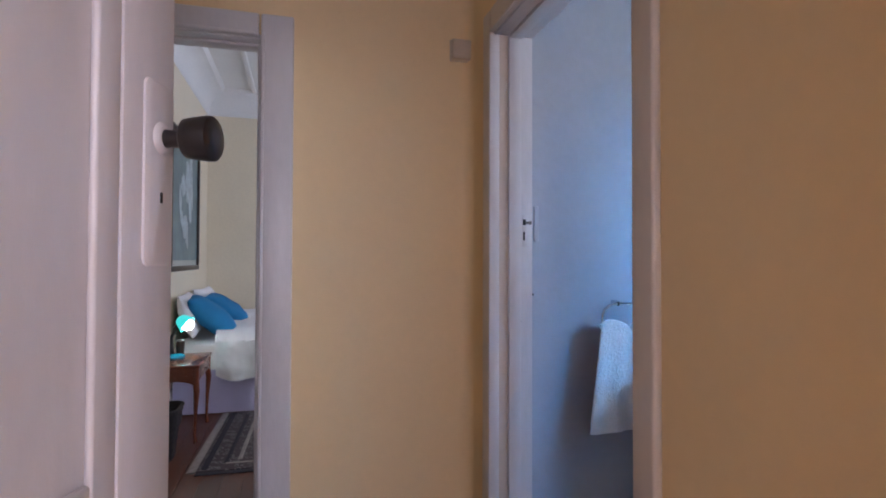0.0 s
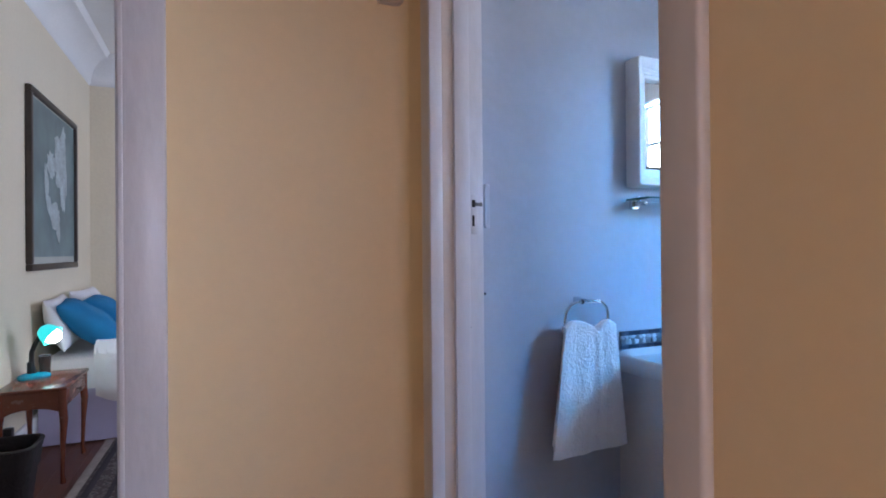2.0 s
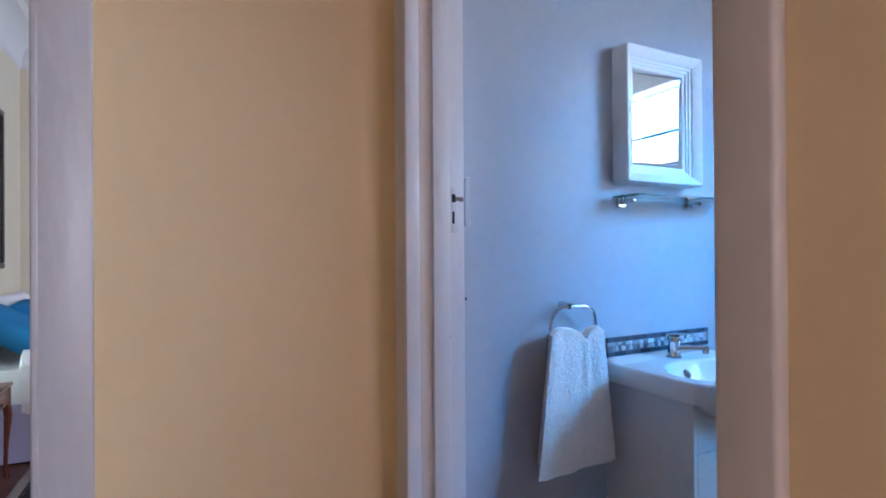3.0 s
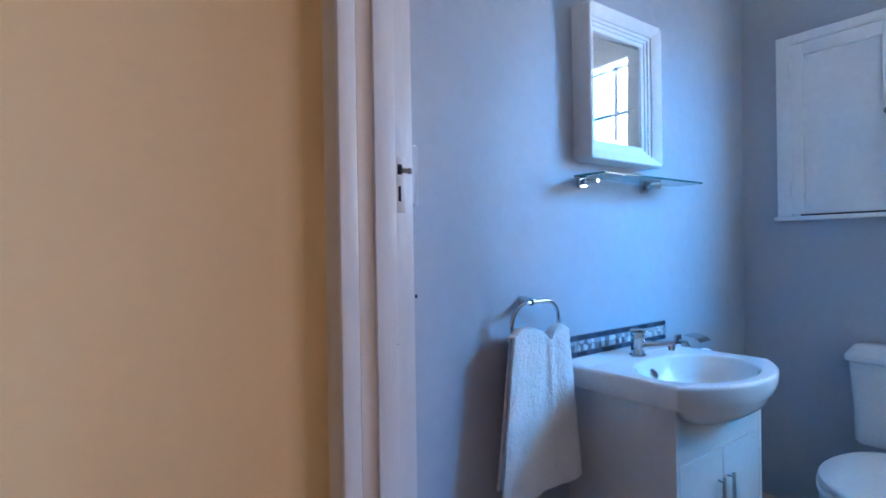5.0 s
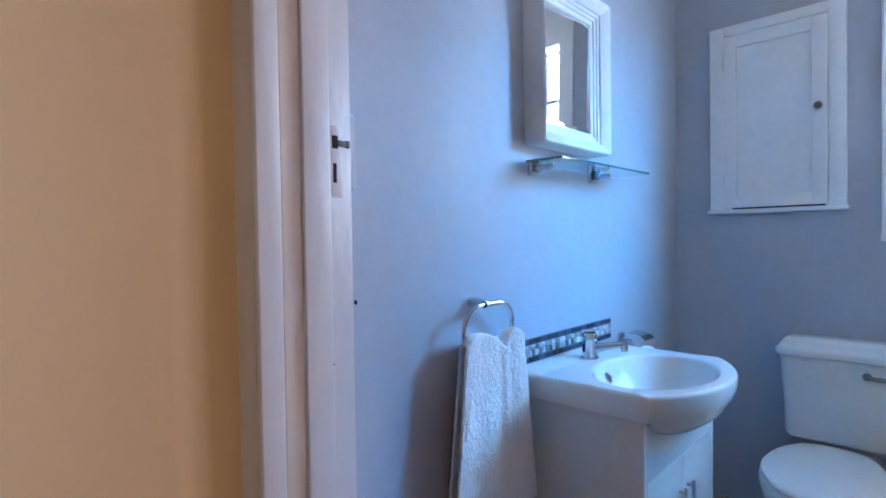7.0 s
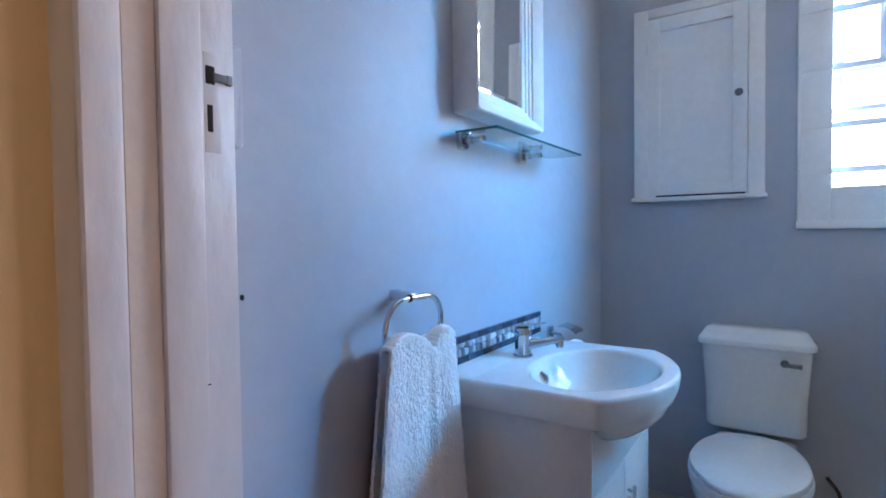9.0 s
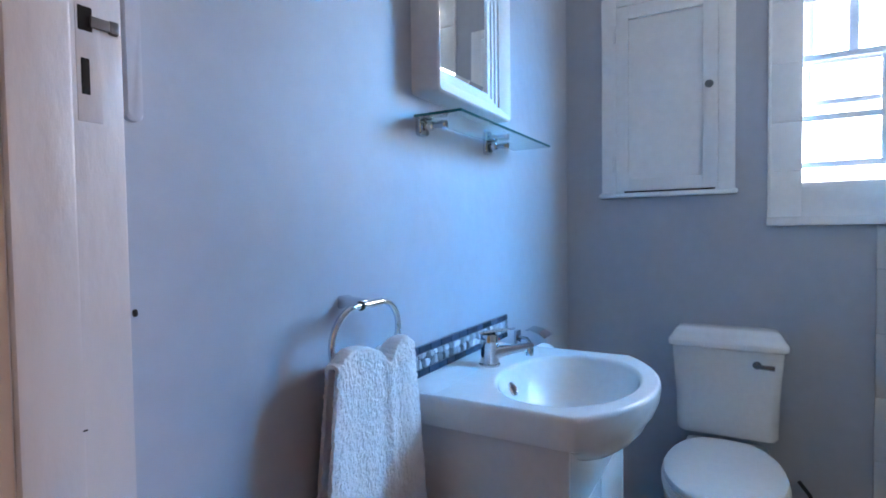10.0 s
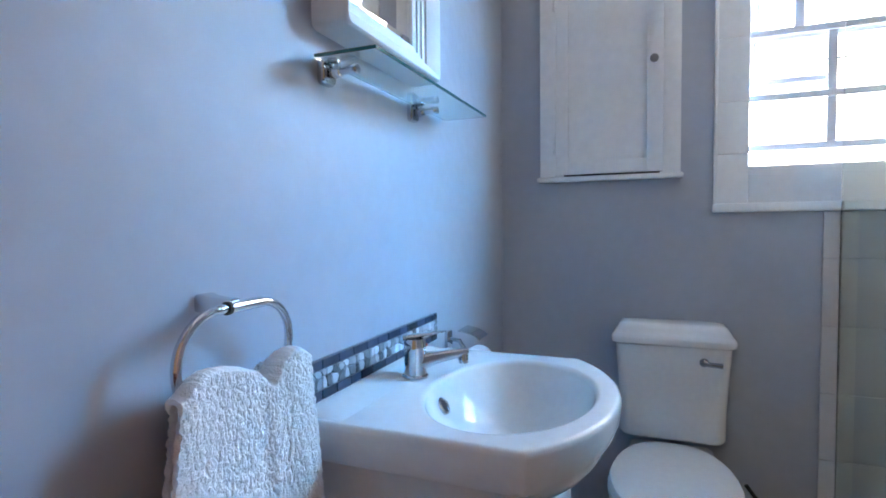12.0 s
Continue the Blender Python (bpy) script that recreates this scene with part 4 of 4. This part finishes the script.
# ---------------------------------------------------------------- toilet roll holder
def roll_holder():
    r = thing("toilet_roll_holder", "chrome toilet roll holder with a hinged cover", "roll holder", (2.030, BASIN_Y, 0.784))
    b = bmesh.new()
    loop = rounded_loop(-0.018, 0.018, -0.022, 0.022, 0.006, 0)
    rings(b, [[Vector((p.x, -d, p.y + 0.02)) for p in loop] for d in (0, 0.008)])
    part("wall_plate", b, chrome, r)
    part("arm", tube([(0, -0.006, 0.022), (0, -0.035, 0.018), (0.0, -0.055, -0.010), (0.0, -0.060, -0.052)], 0.006, 12), chrome, r)
    part("spindle", tube([(-0.0, -0.060, -0.052), (0.105, -0.060, -0.052)], 0.006, 12), chrome, r)
    b = bmesh.new()
    rows = []
    for k in range(9):
        a = radians(8 + 30 * k / 8)
        y, z = -0.012 - 0.085 * math.sin(a * 1.9) , 0.046 - 0.028 * (1 - math.cos(a * 2.0))
        rows.append([Vector((-0.012, y, z)), Vector((0.066, y, z)), Vector((0.066, y, z + 0.0022)), Vector((-0.012, y, z + 0.0022))])
    rings(b, rows)
    part("cover", b, chrome, r, "curved chrome cover")
    roll = lathe([(0.018, 0.0), (0.039, 0.0), (0.040, 0.004), (0.040, 0.092), (0.039, 0.096), (0.018, 0.096)], 36, "x", (0.006, -0.060, -0.052))
    part("paper_roll", roll, duvet_cloth, r, "white paper roll")


roll_holder()


# ---------------------------------------------------------------- toilet
def toilet():
    cy = 1.564
    t = thing("toilet", "white close-coupled toilet with the lid down", "toilet", (BATH_E, cy, 0))

    def slab(rows, mat, name, parent, label="", r=0.035):
        b = bmesh.new()
        loops = []
        for x0, x1, hw, z, rr in rows:
            loops.append(rounded_loop(x0, x1, -hw, hw, rr, z, 6))
        rings(b, loops)
        return part(name, b, mat, parent, label)

    fx = 2.457 - BATH_E
    slab([(fx + 0.016, -0.003, 0.144, 0.440, 0.03), (fx + 0.010, -0.003, 0.152, 0.452, 0.03), (fx + 0.008, -0.003, 0.153, 0.56, 0.03), (fx + 0.006, -0.003, 0.166, 0.732, 0.03)], porcelain, "cistern", t, "tapered ceramic cistern")
    slab([(fx + 0.0, -0.003, 0.173, 0.7325, 0.03), (fx - 0.004, -0.003, 0.1765, 0.7365, 0.03), (fx - 0.005, -0.003, 0.1775, 0.7500, 0.03), (fx - 0.003, -0.003, 0.1755, 0.7570, 0.03), (fx + 0.004, -0.003, 0.1700, 0.7640, 0.028),
          (fx + 0.014, -0.003, 0.160, 0.7800, 0.028), (fx + 0.020, -0.004, 0.154, 0.7890, 0.026), (fx + 0.030, -0.008, 0.146, 0.7940, 0.022), (fx + 0.045, -0.02, 0.130, 0.7960, 0.02)], porcelain, "cistern_lid", t, "sloping ceramic cistern lid")

    def egg(k, z, dx=0.0, n=48):
        out = []
        for i in range(n):
            a = 2 * math.pi * i / n
            c, s = math.cos(a), math.sin(a)
            w = 0.159 * k
            # blunt at the hinge, long at the front
            if c < 0:
                x = c * 0.235 * k
            else:
                x = c ** 0.75 * (0.150 * k + 0.092)
                s = math.copysign(abs(s) ** 0.7, s)
                w *= 1 - 0.16 * c
            out.append(Vector((-0.365 + dx + x, s * w, z)))
        return out

    def pan(k, z, dx=0.0):
        return egg(k, z, dx)

    b = bmesh.new()
    rings(b, [pan(0.62, 0.0, 0.07), pan(0.62, 0.02, 0.07), pan(0.55, 0.10, 0.07), pan(0.58, 0.18, 0.06), pan(0.76, 0.26, 0.03), pan(0.95, 0.33, 0.0), pan(1.02, 0.365, 0.0), pan(1.03, 0.385, 0.0), pan(0.98, 0.392, 0.0)])
    part("pan", b, porcelain, t, "ceramic pan")
    slab([(-0.24, -0.05, 0.09, 0.0, 0.03), (-0.24, -0.05, 0.085, 0.25, 0.03), (-0.22, -0.012, 0.12, 0.36, 0.03), (-0.22, -0.012, 0.122, 0.392, 0.03)], porcelain, "pan_back", t)
    b = bmesh.new()
    rings(b, [egg(1.02, 0.394), egg(1.045, 0.398), egg(1.045, 0.409), egg(1.03, 0.4135)])
    part("seat", b, seat_white, t, "white plastic seat")
    b = bmesh.new()
    rings(b, [egg(1.0, 0.415), egg(1.02, 0.418), egg(1.02, 0.427), egg(1.0, 0.433), egg(0.93, 0.437), egg(0.6, 0.4395), egg(0.2, 0.440)])
    part("lid", b, seat_white, t, "closed white plastic lid")
    for s in (-1, 1):
        part("hinge", tube([(-0.148, s * 0.065 - 0.02, 0.408), (-0.148, s * 0.065 + 0.02, 0.408)], 0.009, 12), seat_white, t)
    hy = 1.464 - cy
    part("flush_boss", moved(moved(lathe([(0.013, 0), (0.013, 0.004), (0.010, 0.010), (0.006, 0.012)], 20, "x"), Matrix.Diagonal((-1, 1, 1, 1))), pose(fx + 0.008, hy + 0.012, 0.690)), dark_chrome, t)
    part("flush_lever", tube([(fx - 0.006, hy + 0.012, 0.690), (fx - 0.012, hy - 0.005, 0.689), (fx - 0.013, hy - 0.036, 0.688)], [0.0075, 0.007, 0.008], 12), dark_chrome, t, "chrome flush lever")
    return t


toilet()
hose = thing("water_hose", "thin black supply hose behind the toilet", "hose", (2.5, 1.33, 0))
part("hose", tube([(0.02, 0.02, 0.0), (0.01, -0.005, 0.12), (-0.01, -0.02, 0.22), (-0.02, 0.0, 0.29), (-0.02, 0.03, 0.33)], 0.006, 10), black_rubber, hose)

# ---------------------------------------------------------------- small fittings on walls
sp = thing("wall_plate", "narrow painted plate on the wall by the door", "switch plate", (0.862, BASIN_Y, 1.265))
b = bmesh.new()
loop = rounded_loop(-0.010, 0.010, 0.0, 0.146, 0.008, 0)
rings(b, [[Vector((p.x, -d, p.y)) for p in loop] for d in (0, 0.008)] + [[Vector((p.x * 0.85, -0.011, (p.y - 0.075) * 0.95 + 0.075)) for p in loop]])
part("cover", b, material("grey_blue_painted_plastic", (0.50, 0.52, 0.57), 0.5, spread=0.04), sp)

bx = thing("wall_box", "small cream plastic box high on the wall beside the door frame", "junction box", (0.606, NORTH, 2.055))
part("cover", boxes(((-0.042, -0.040, 0.0), (0.042, 0, 0.085)), bevel=0.006), beige_plastic, bx)
part("base_plate", boxes(((-0.045, -0.012, -0.004), (0.045, 0, 0.089)), bevel=0.003), beige_plastic, bx)

so = thing("wall_socket", "small grey switch on the bedroom wall", "switch", (BED_W, 3.83, 0.905))
part("plate", boxes(((0.0, -0.028, 0), (0.010, 0.028, 0.085)), bevel=0.004), material("grey_plastic", (0.60, 0.56, 0.50), 0.5), so)
part("rocker", boxes(((0.0101, -0.012, 0.03), (0.014, 0.012, 0.07)), bevel=0.002), white_plastic, so)


# ---------------------------------------------------------------- bedroom
def picture():
    y0, y1, z0, z1 = 4.425, 5.545, 1.092, 2.212
    p = thing("framed_painting", "large blue-grey painting in a dark wooden frame", "painting", (BED_W, (y0 + y1) / 2, z0))
    hy, h = (y1 - y0) / 2, z1 - z0
    for lo, hi in (((0, -hy, 0), (0.035, hy, 0.042)), ((0, -hy, h - 0.04), (0.035, hy, h)), ((0, -hy, 0.042), (0.035, -hy + 0.04, h - 0.04)), ((0, hy - 0.04, 0.042), (0.035, hy, h - 0.04))):
        part("frame_rail", boxes((lo, hi), bevel=0.008), frame_wood, p)
    part("mount", boxes(((0.002, -hy + 0.038, 0.04), (0.014, hy - 0.038, h - 0.038))), pale_mount, p)
    part("canvas", boxes(((0.0145, -hy + 0.052, 0.085), (0.018, hy - 0.052, h - 0.052))), canvas_paint, p)
    # pale sweeping shape, thick brush strokes
    rnd = random.Random(11)
    for (cy, cz, a, c, tilt) in ((0.12, 0.76, 0.18, 0.20, 0.2), (0.20, 0.60, 0.10, 0.20, -0.1), (0.19, 0.93, 0.07, 0.10, -0.5), (-0.10, 0.70, 0.10, 0.10, 0.6), (-0.21, 0.57, 0.05, 0.13, 0.15),
                                 (-0.15, 0.43, 0.05, 0.11, 0.7), (-0.01, 0.36, 0.11, 0.10, 0.2), (0.06, 0.26, 0.05, 0.09, 0.1)):
        b = bmesh.new()
        lo = []
        for k in range(26):
            an = 2 * math.pi * k / 26
            r = rnd.uniform(0.72, 1.08)
            u, v = a * r * math.cos(an), c * r * math.sin(an)
            lo.append((cy + u * math.cos(tilt) - v * math.sin(tilt), cz + u * math.sin(tilt) + v * math.cos(tilt)))
        d = 0.0185 + rnd.random() * 0.001
        rings(b, [[Vector((0.0178, q, w)) for q, w in lo], [Vector((d + 0.001, q, w)) for q, w in lo]])
        part("brush_stroke", b, canvas_pale, p)


picture()


def bedside_table():
    t = thing("bedside_table", "mahogany bedside table with a drawer and slender legs", "bedside table", (-0.83, 4.12, 0))
    hx, hy, H = 0.145, 0.240, 0.505
    b = bmesh.new()
    box(b, (-hx - 0.012, -hy - 0.012, H - 0.018), (hx + 0.012, hy + 0.012, H), 0.006, 3)
    part("top", b, wood_dark, t)
    for y in (-hy + 0.012, hy - 0.012):
        b = bmesh.new()
        # apron with a shallow arch
        top, pts = H - 0.0185, []
        for k in range(13):
            u = -1 + 2 * k / 12
            pts.append((u * (hx - 0.012), top - 0.085 - 0.035 * abs(u) ** 2.5))
        loop = [(pts[0][0], top), *pts, (pts[-1][0], top)]
        rings(b, [[Vector((p, y - 0.008, q)) for p, q in loop], [Vector((p, y + 0.008, q)) for p, q in loop]])
        part("apron", b, wood_dark, t, smooth=False)
    part("back_apron", boxes(((-hx + 0.004, -hy + 0.02, H - 0.12), (-hx + 0.018, hy - 0.02, H - 0.0185)), bevel=0.002), wood_dark, t)
    d = part("drawer", boxes(((hx - 0.016, -hy + 0.032, H - 0.105), (hx + 0.003, hy - 0.032, H - 0.026)), bevel=0.003), wood_dark, t)
    part("drawer_pull", moved(lathe([(0.004, 0), (0.004, 0.01), (0.010, 0.014), (0.008, 0.02)], 14, "x"), pose(hx + 0.003, 0, H - 0.065)), dark_metal, d)
    for sx in (-1, 1):
        for sy in (-1, 1):
            x, y = sx * (hx - 0.014), sy * (hy - 0.014)
            b = tube([(x, y, H - 0.0185), (x, y, H - 0.11), (x + sx * 0.006, y + sy * 0.006, H - 0.17), (x, y, 0.20), (x - sx * 0.004, y - sy * 0.004, 0.05), (x, y, 0.012), (x, y, 0.0)],
                     [0.020, 0.020, 0.019, 0.012, 0.009, 0.012, 0.011], 12)
            part("leg", b, wood_dark, t)


bedside_table()


def desk_lamp():
    l = thing("desk_lamp", "teal desk lamp with a flexible black neck, switched on", "lamp", (-0.90, 4.20, 0.505))
    part("base", lathe([(0.075, 0.0), (0.078, 0.004), (0.076, 0.014), (0.060, 0.022), (0.02, 0.026), (0.008, 0.027)], 36), lamp_teal, l, "round teal base")
    part("neck", tube([(0.0, 0.0, 0.022), (-0.012, 0.0, 0.08), (-0.010, -0.005, 0.14), (0.012, -0.010, 0.20), (0.040, -0.015, 0.245)], 0.012, 14), lamp_black, l, "black flexible neck")
    m = pose(0.052, -0.018, 0.262, 0, 128, -12)
    part("shade", moved(lathe([(0.020, -0.02), (0.034, -0.012), (0.046, 0.01), (0.058, 0.045), (0.062, 0.055), (0.059, 0.055), (0.044, 0.012), (0.018, -0.014)], 30), m), shade_glow, l, "glowing teal shade")
    part("bulb", moved(lathe([(0.012, -0.005), (0.028, 0.02), (0.040, 0.045), (0.040, 0.070), (0.024, 0.088), (0.004, 0.093)], 20), m), bulb_glow, l, "lit bulb")
    part("switch_box", boxes(((-0.03, -0.02, 0.024), (-0.005, 0.02, 0.09)), bevel=0.006), lamp_black, l)


desk_lamp()
cup = thing("tumbler", "dark brown tumbler with a pale rim on the bedside table", "cup", (-0.872, 4.285, 0.505))
part("body", lathe([(0.024, 0), (0.026, 0.002), (0.031, 0.105), (0.029, 0.105), (0.024, 0.006), (0.004, 0.005)], 28), plain("dark_brown_glaze", (0.035, 0.022, 0.018), 0.25), cup)
part("rim", tube([(0.030 * math.cos(2 * math.pi * k / 28), 0.030 * math.sin(2 * math.pi * k / 28), 0.106) for k in range(28)], 0.0016, 6, True), white_plastic, cup, "pale rim")
plug = thing("power_plug", "black plug and cable on the wall under the table", "plug", (BED_W, 4.06, 0.22))
part("plug_body", boxes(((0.0, -0.022, 0.0), (0.045, 0.022, 0.055)), bevel=0.008), lamp_black, plug)
part("cable", tube([(0.04, 0, 0.01), (0.06, 0.0, -0.03), (0.055, 0.02, -0.10), (0.05, 0.06, -0.19), (0.04, 0.12, -0.214)], 0.0035, 8), lamp_black, plug)


def waste_bin():
    w = thing("waste_bin", "dark brown woven waste bin on the floor", "waste bin", (-0.862, 3.645, 0))
    b = bmesh.new()
    loops = []
    for k in range(15):
        f = k / 14
        r = 0.088 + 0.030 * f + (0.007 if f > 0.62 else 0.0)
        loops.append([Vector((p.x + 0.002 * ((k % 2) * 2 - 1), p.y, 0.30 * f + 0.001)) for p in rounded_loop(-r, r, -r, r, 0.055, 0, 6)])
    for k in range(6):
        f = 1 - k / 5 * 0.9
        r = 0.082 + 0.030 * f
        loops.append([Vector((p.x, p.y, 0.30 * f + 0.004)) for p in rounded_loop(-r, r, -r, r, 0.05, 0, 6)])
    rings(b, loops)
    part("body", b, bin_weave, w)
    part("rim", tube([(p.x, p.y, 0.303) for p in rounded_loop(-0.122, 0.122, -0.122, 0.122, 0.055, 0, 8)], 0.010, 8, True), bin_weave, w)


waste_bin()


def cushion_mesh(sx, sy, sz, seed):
    b = bmesh.new()
    n = 40
    grid = {}
    for side in (1, -1):
        for i in range(n + 1):
            for j in range(n + 1):
                u, v = -1 + 2 * i / n, -1 + 2 * j / n
                edge = i in (0, n) or j in (0, n)
                if side < 0 and edge:
                    grid[side, i, j] = grid[1, i, j]
                    continue
                prof = max(0.0, (1 - abs(u) ** 2.6) * (1 - abs(v) ** 2.6)) ** 0.48
                pinch = 1 - 0.06 * ((abs(u) ** 6) * (1 - v * v) + (abs(v) ** 6) * (1 - u * u))
                w = noise.noise(Vector((u * 2.2, v * 2.2, seed + side))) * 0.012 + noise.noise(Vector((u * 6, v * 6, seed))) * 0.004
                grid[side, i, j] = b.verts.new((sx * u * pinch, sy * v * pinch, side * (sz * prof + w * prof)))
    for side in (1, -1):
        for i in range(n):
            for j in range(n):
                q = [grid[side, i, j], grid[side, i + 1, j], grid[side, i + 1, j + 1], grid[side, i, j + 1]]
                b.faces.new(q if side > 0 else q[::-1])
    return b


def bed():
    y0, y1, x0, x1 = 4.53, 6.06, BED_W + 0.03, 0.98
    o = Vector((x0, y0, 0))
    t = thing("bed", "made bed with white bedding and a pale lavender valance", "bed", o)
    # valance with soft pleats
    b = bmesh.new()
    cols = []
    m = 260
    pts = [(x1, y1), (x1, y0), (x0, y0)]
    for k in range(m + 1):
        s = k / m * (y1 - y0 + x1 - x0)
        if s < y1 - y0:
            p, nrm = Vector((x1, y1 - s, 0)), Vector((1, 0, 0))
        else:
            p, nrm = Vector((x1 - (s - (y1 - y0)), y0, 0)), Vector((0, -1, 0))
        wv = 0.006 * noise.noise(Vector((s * 9, 0, 2)))
        cols.append([b.verts.new(p + nrm * (wv * (1.6 - f) - 0.004) + Vector((0, 0, 0.012 + 0.33 * f)) - o) for f in (0, 0.25, 0.5, 0.75, 1)])
    for a, c in zip(cols, cols[1:]):
        for i in range(4):
            b.faces.new((a[i], c[i], c[i + 1], a[i + 1]))
    ob = part("valance", b, valance_cloth, t, "pale lavender pleated valance")
    ob.modifiers.new("thickness", "SOLIDIFY").thickness = 0.004
    part("base", boxes((Vector((x0, y0 + 0.03, 0.05)) - o, Vector((x1 - 0.03, y1, 0.30)) - o), bevel=0.01), valance_cloth, t)
    part("mattress", boxes((Vector((x0, y0 + 0.012, 0.302)) - o, Vector((x1 - 0.012, y1, 0.545)) - o), bevel=0.05), duvet_cloth, t, "white mattress with a fitted sheet")
    # duvet: rumpled sheet over the mattress, hanging at the side
    b = bmesh.new()
    nu, nv = 130, 120
    rows = []
    for i in range(nu + 1):
        u = i / nu
        x = x0 + 0.30 + (x1 + 0.02 - x0 - 0.30) * u
        row = []
        drop = 0.28 + 0.03 * math.sin(u * 9) + 0.02 * math.sin(u * 23)
        width = y1 - y0 + 0.01
        for j in range(nv + 1):
            s = j / nv * (width + drop) - drop
            rr = 0.05
            if s < 0:
                y, z = y0 - 0.022, 0.575 + s
            else:
                y, z = y0 - 0.022 + s, 0.612 - 0.037 * math.exp(-s / 0.05)
            q = Vector((x, y, z))
            f = noise.noise(q * 4.2) * 0.022 + noise.noise(q * 9 + Vector((3, 1, 0))) * 0.010 + noise.noise(q * 22) * 0.003
            if s < 0:
                y -= 0.014 + f * 1.7 + 0.014 * math.sin(x * 21 + 2 * noise.noise(q * 3)) * min(1, -s / 0.15)
            else:
                z += f + 0.022 + 0.03 * min(1, s * 3)
            row.append(b.verts.new(Vector((x, y, z)) - o))
        rows.append(row)
    for a, c in zip(rows, rows[1:]):
        for j in range(nv):
            b.faces.new((a[j], c[j], c[j + 1], a[j + 1]))
    ob = part("duvet", b, duvet_cloth, t, "rumpled white cotton duvet")
    ob.modifiers.new("thickness", "SOLIDIFY").thickness = 0.02


bed()
for name, lab, mat, m, size, sd in (
        ("pillow", "white pillow against the wall behind the blue cushions", duvet_cloth, pose(-0.90, 4.81, 0.750, 0, 72, 4), (0.17, 0.32, 0.065), 1),
        ("pillow", "white pillow against the wall behind the blue cushions", duvet_cloth, pose(-0.87, 5.55, 0.735, 0, 68, -3), (0.20, 0.32, 0.075), 5),
        ("cushion", "turquoise blue square cushion on the bed", blue_cloth, pose(-0.745, 4.79, 0.725, 0, 40, 12), (0.235, 0.255, 0.10), 2),
        ("cushion", "turquoise blue square cushion on the bed", blue_cloth, pose(-0.69, 5.29, 0.722, 0, 38, 4), (0.225, 0.25, 0.095), 3)):
    ob = finish(name, cushion_mesh(*size, sd), mat, True, 80)
    ob.matrix_world = m
    tagged(ob, lab, name, "pillows" if name == "pillow" else "blue cushions")


def rug():
    r = thing("rug", "dark patterned oriental rug with a pale fringe border", "rug", (0.215, 3.92, 0), turn=-2.0)
    b = bmesh.new()
    box(b, (-0.80, -0.58, 0.0), (0.9, 0.58, 0.010), 0.004)
    part("field", b, rug_wool, r)
    edge = material("pale_rug_edge", (0.30, 0.26, 0.24), 0.95, spread=0.2, scale=30, grain=200, bump=0.4)
    dark = material("dark_rug_border", (0.035, 0.03, 0.04), 0.95, spread=0.2, scale=30, grain=200, bump=0.4)
    for lo, hi, mt in (((-0.85, -0.58, 0), (-0.803, 0.58, 0.008), edge), ((-0.78, -0.56, 0.0101), (-0.745, 0.56, 0.0125), dark), ((-0.80, -0.625, 0), (0.9, -0.583, 0.006), dark),
                       ((-0.60, -0.44, 0.0101), (-0.575, 0.44, 0.0125), edge), ((-0.66, -0.50, 0.0101), (0.9, -0.475, 0.0125), edge), ((-0.67, -0.475, 0.0101), (-0.645, 0.50, 0.0125), dark)):
        part("border", boxes((lo, hi), bevel=0.002), mt, r)


rug()

# bedroom floor boards
boards = bpy.data.objects["floor_bedroom"]
me = None
for i in range(36):
    x = -1.0 + i * 0.11
    b = boxes(((0.0008, 0, -0.02), (0.1092, 3.8, 0.0)), bevel=0.0015)
    if me is None:
        first = part("plank", b, floor_wood, boards, smooth=False)
        me = first.data
        ob = first
    else:
        b.free()
        ob = new("plank", me)
        ob.parent = boards
    ob.location = (x, 2.43, 0.0005)
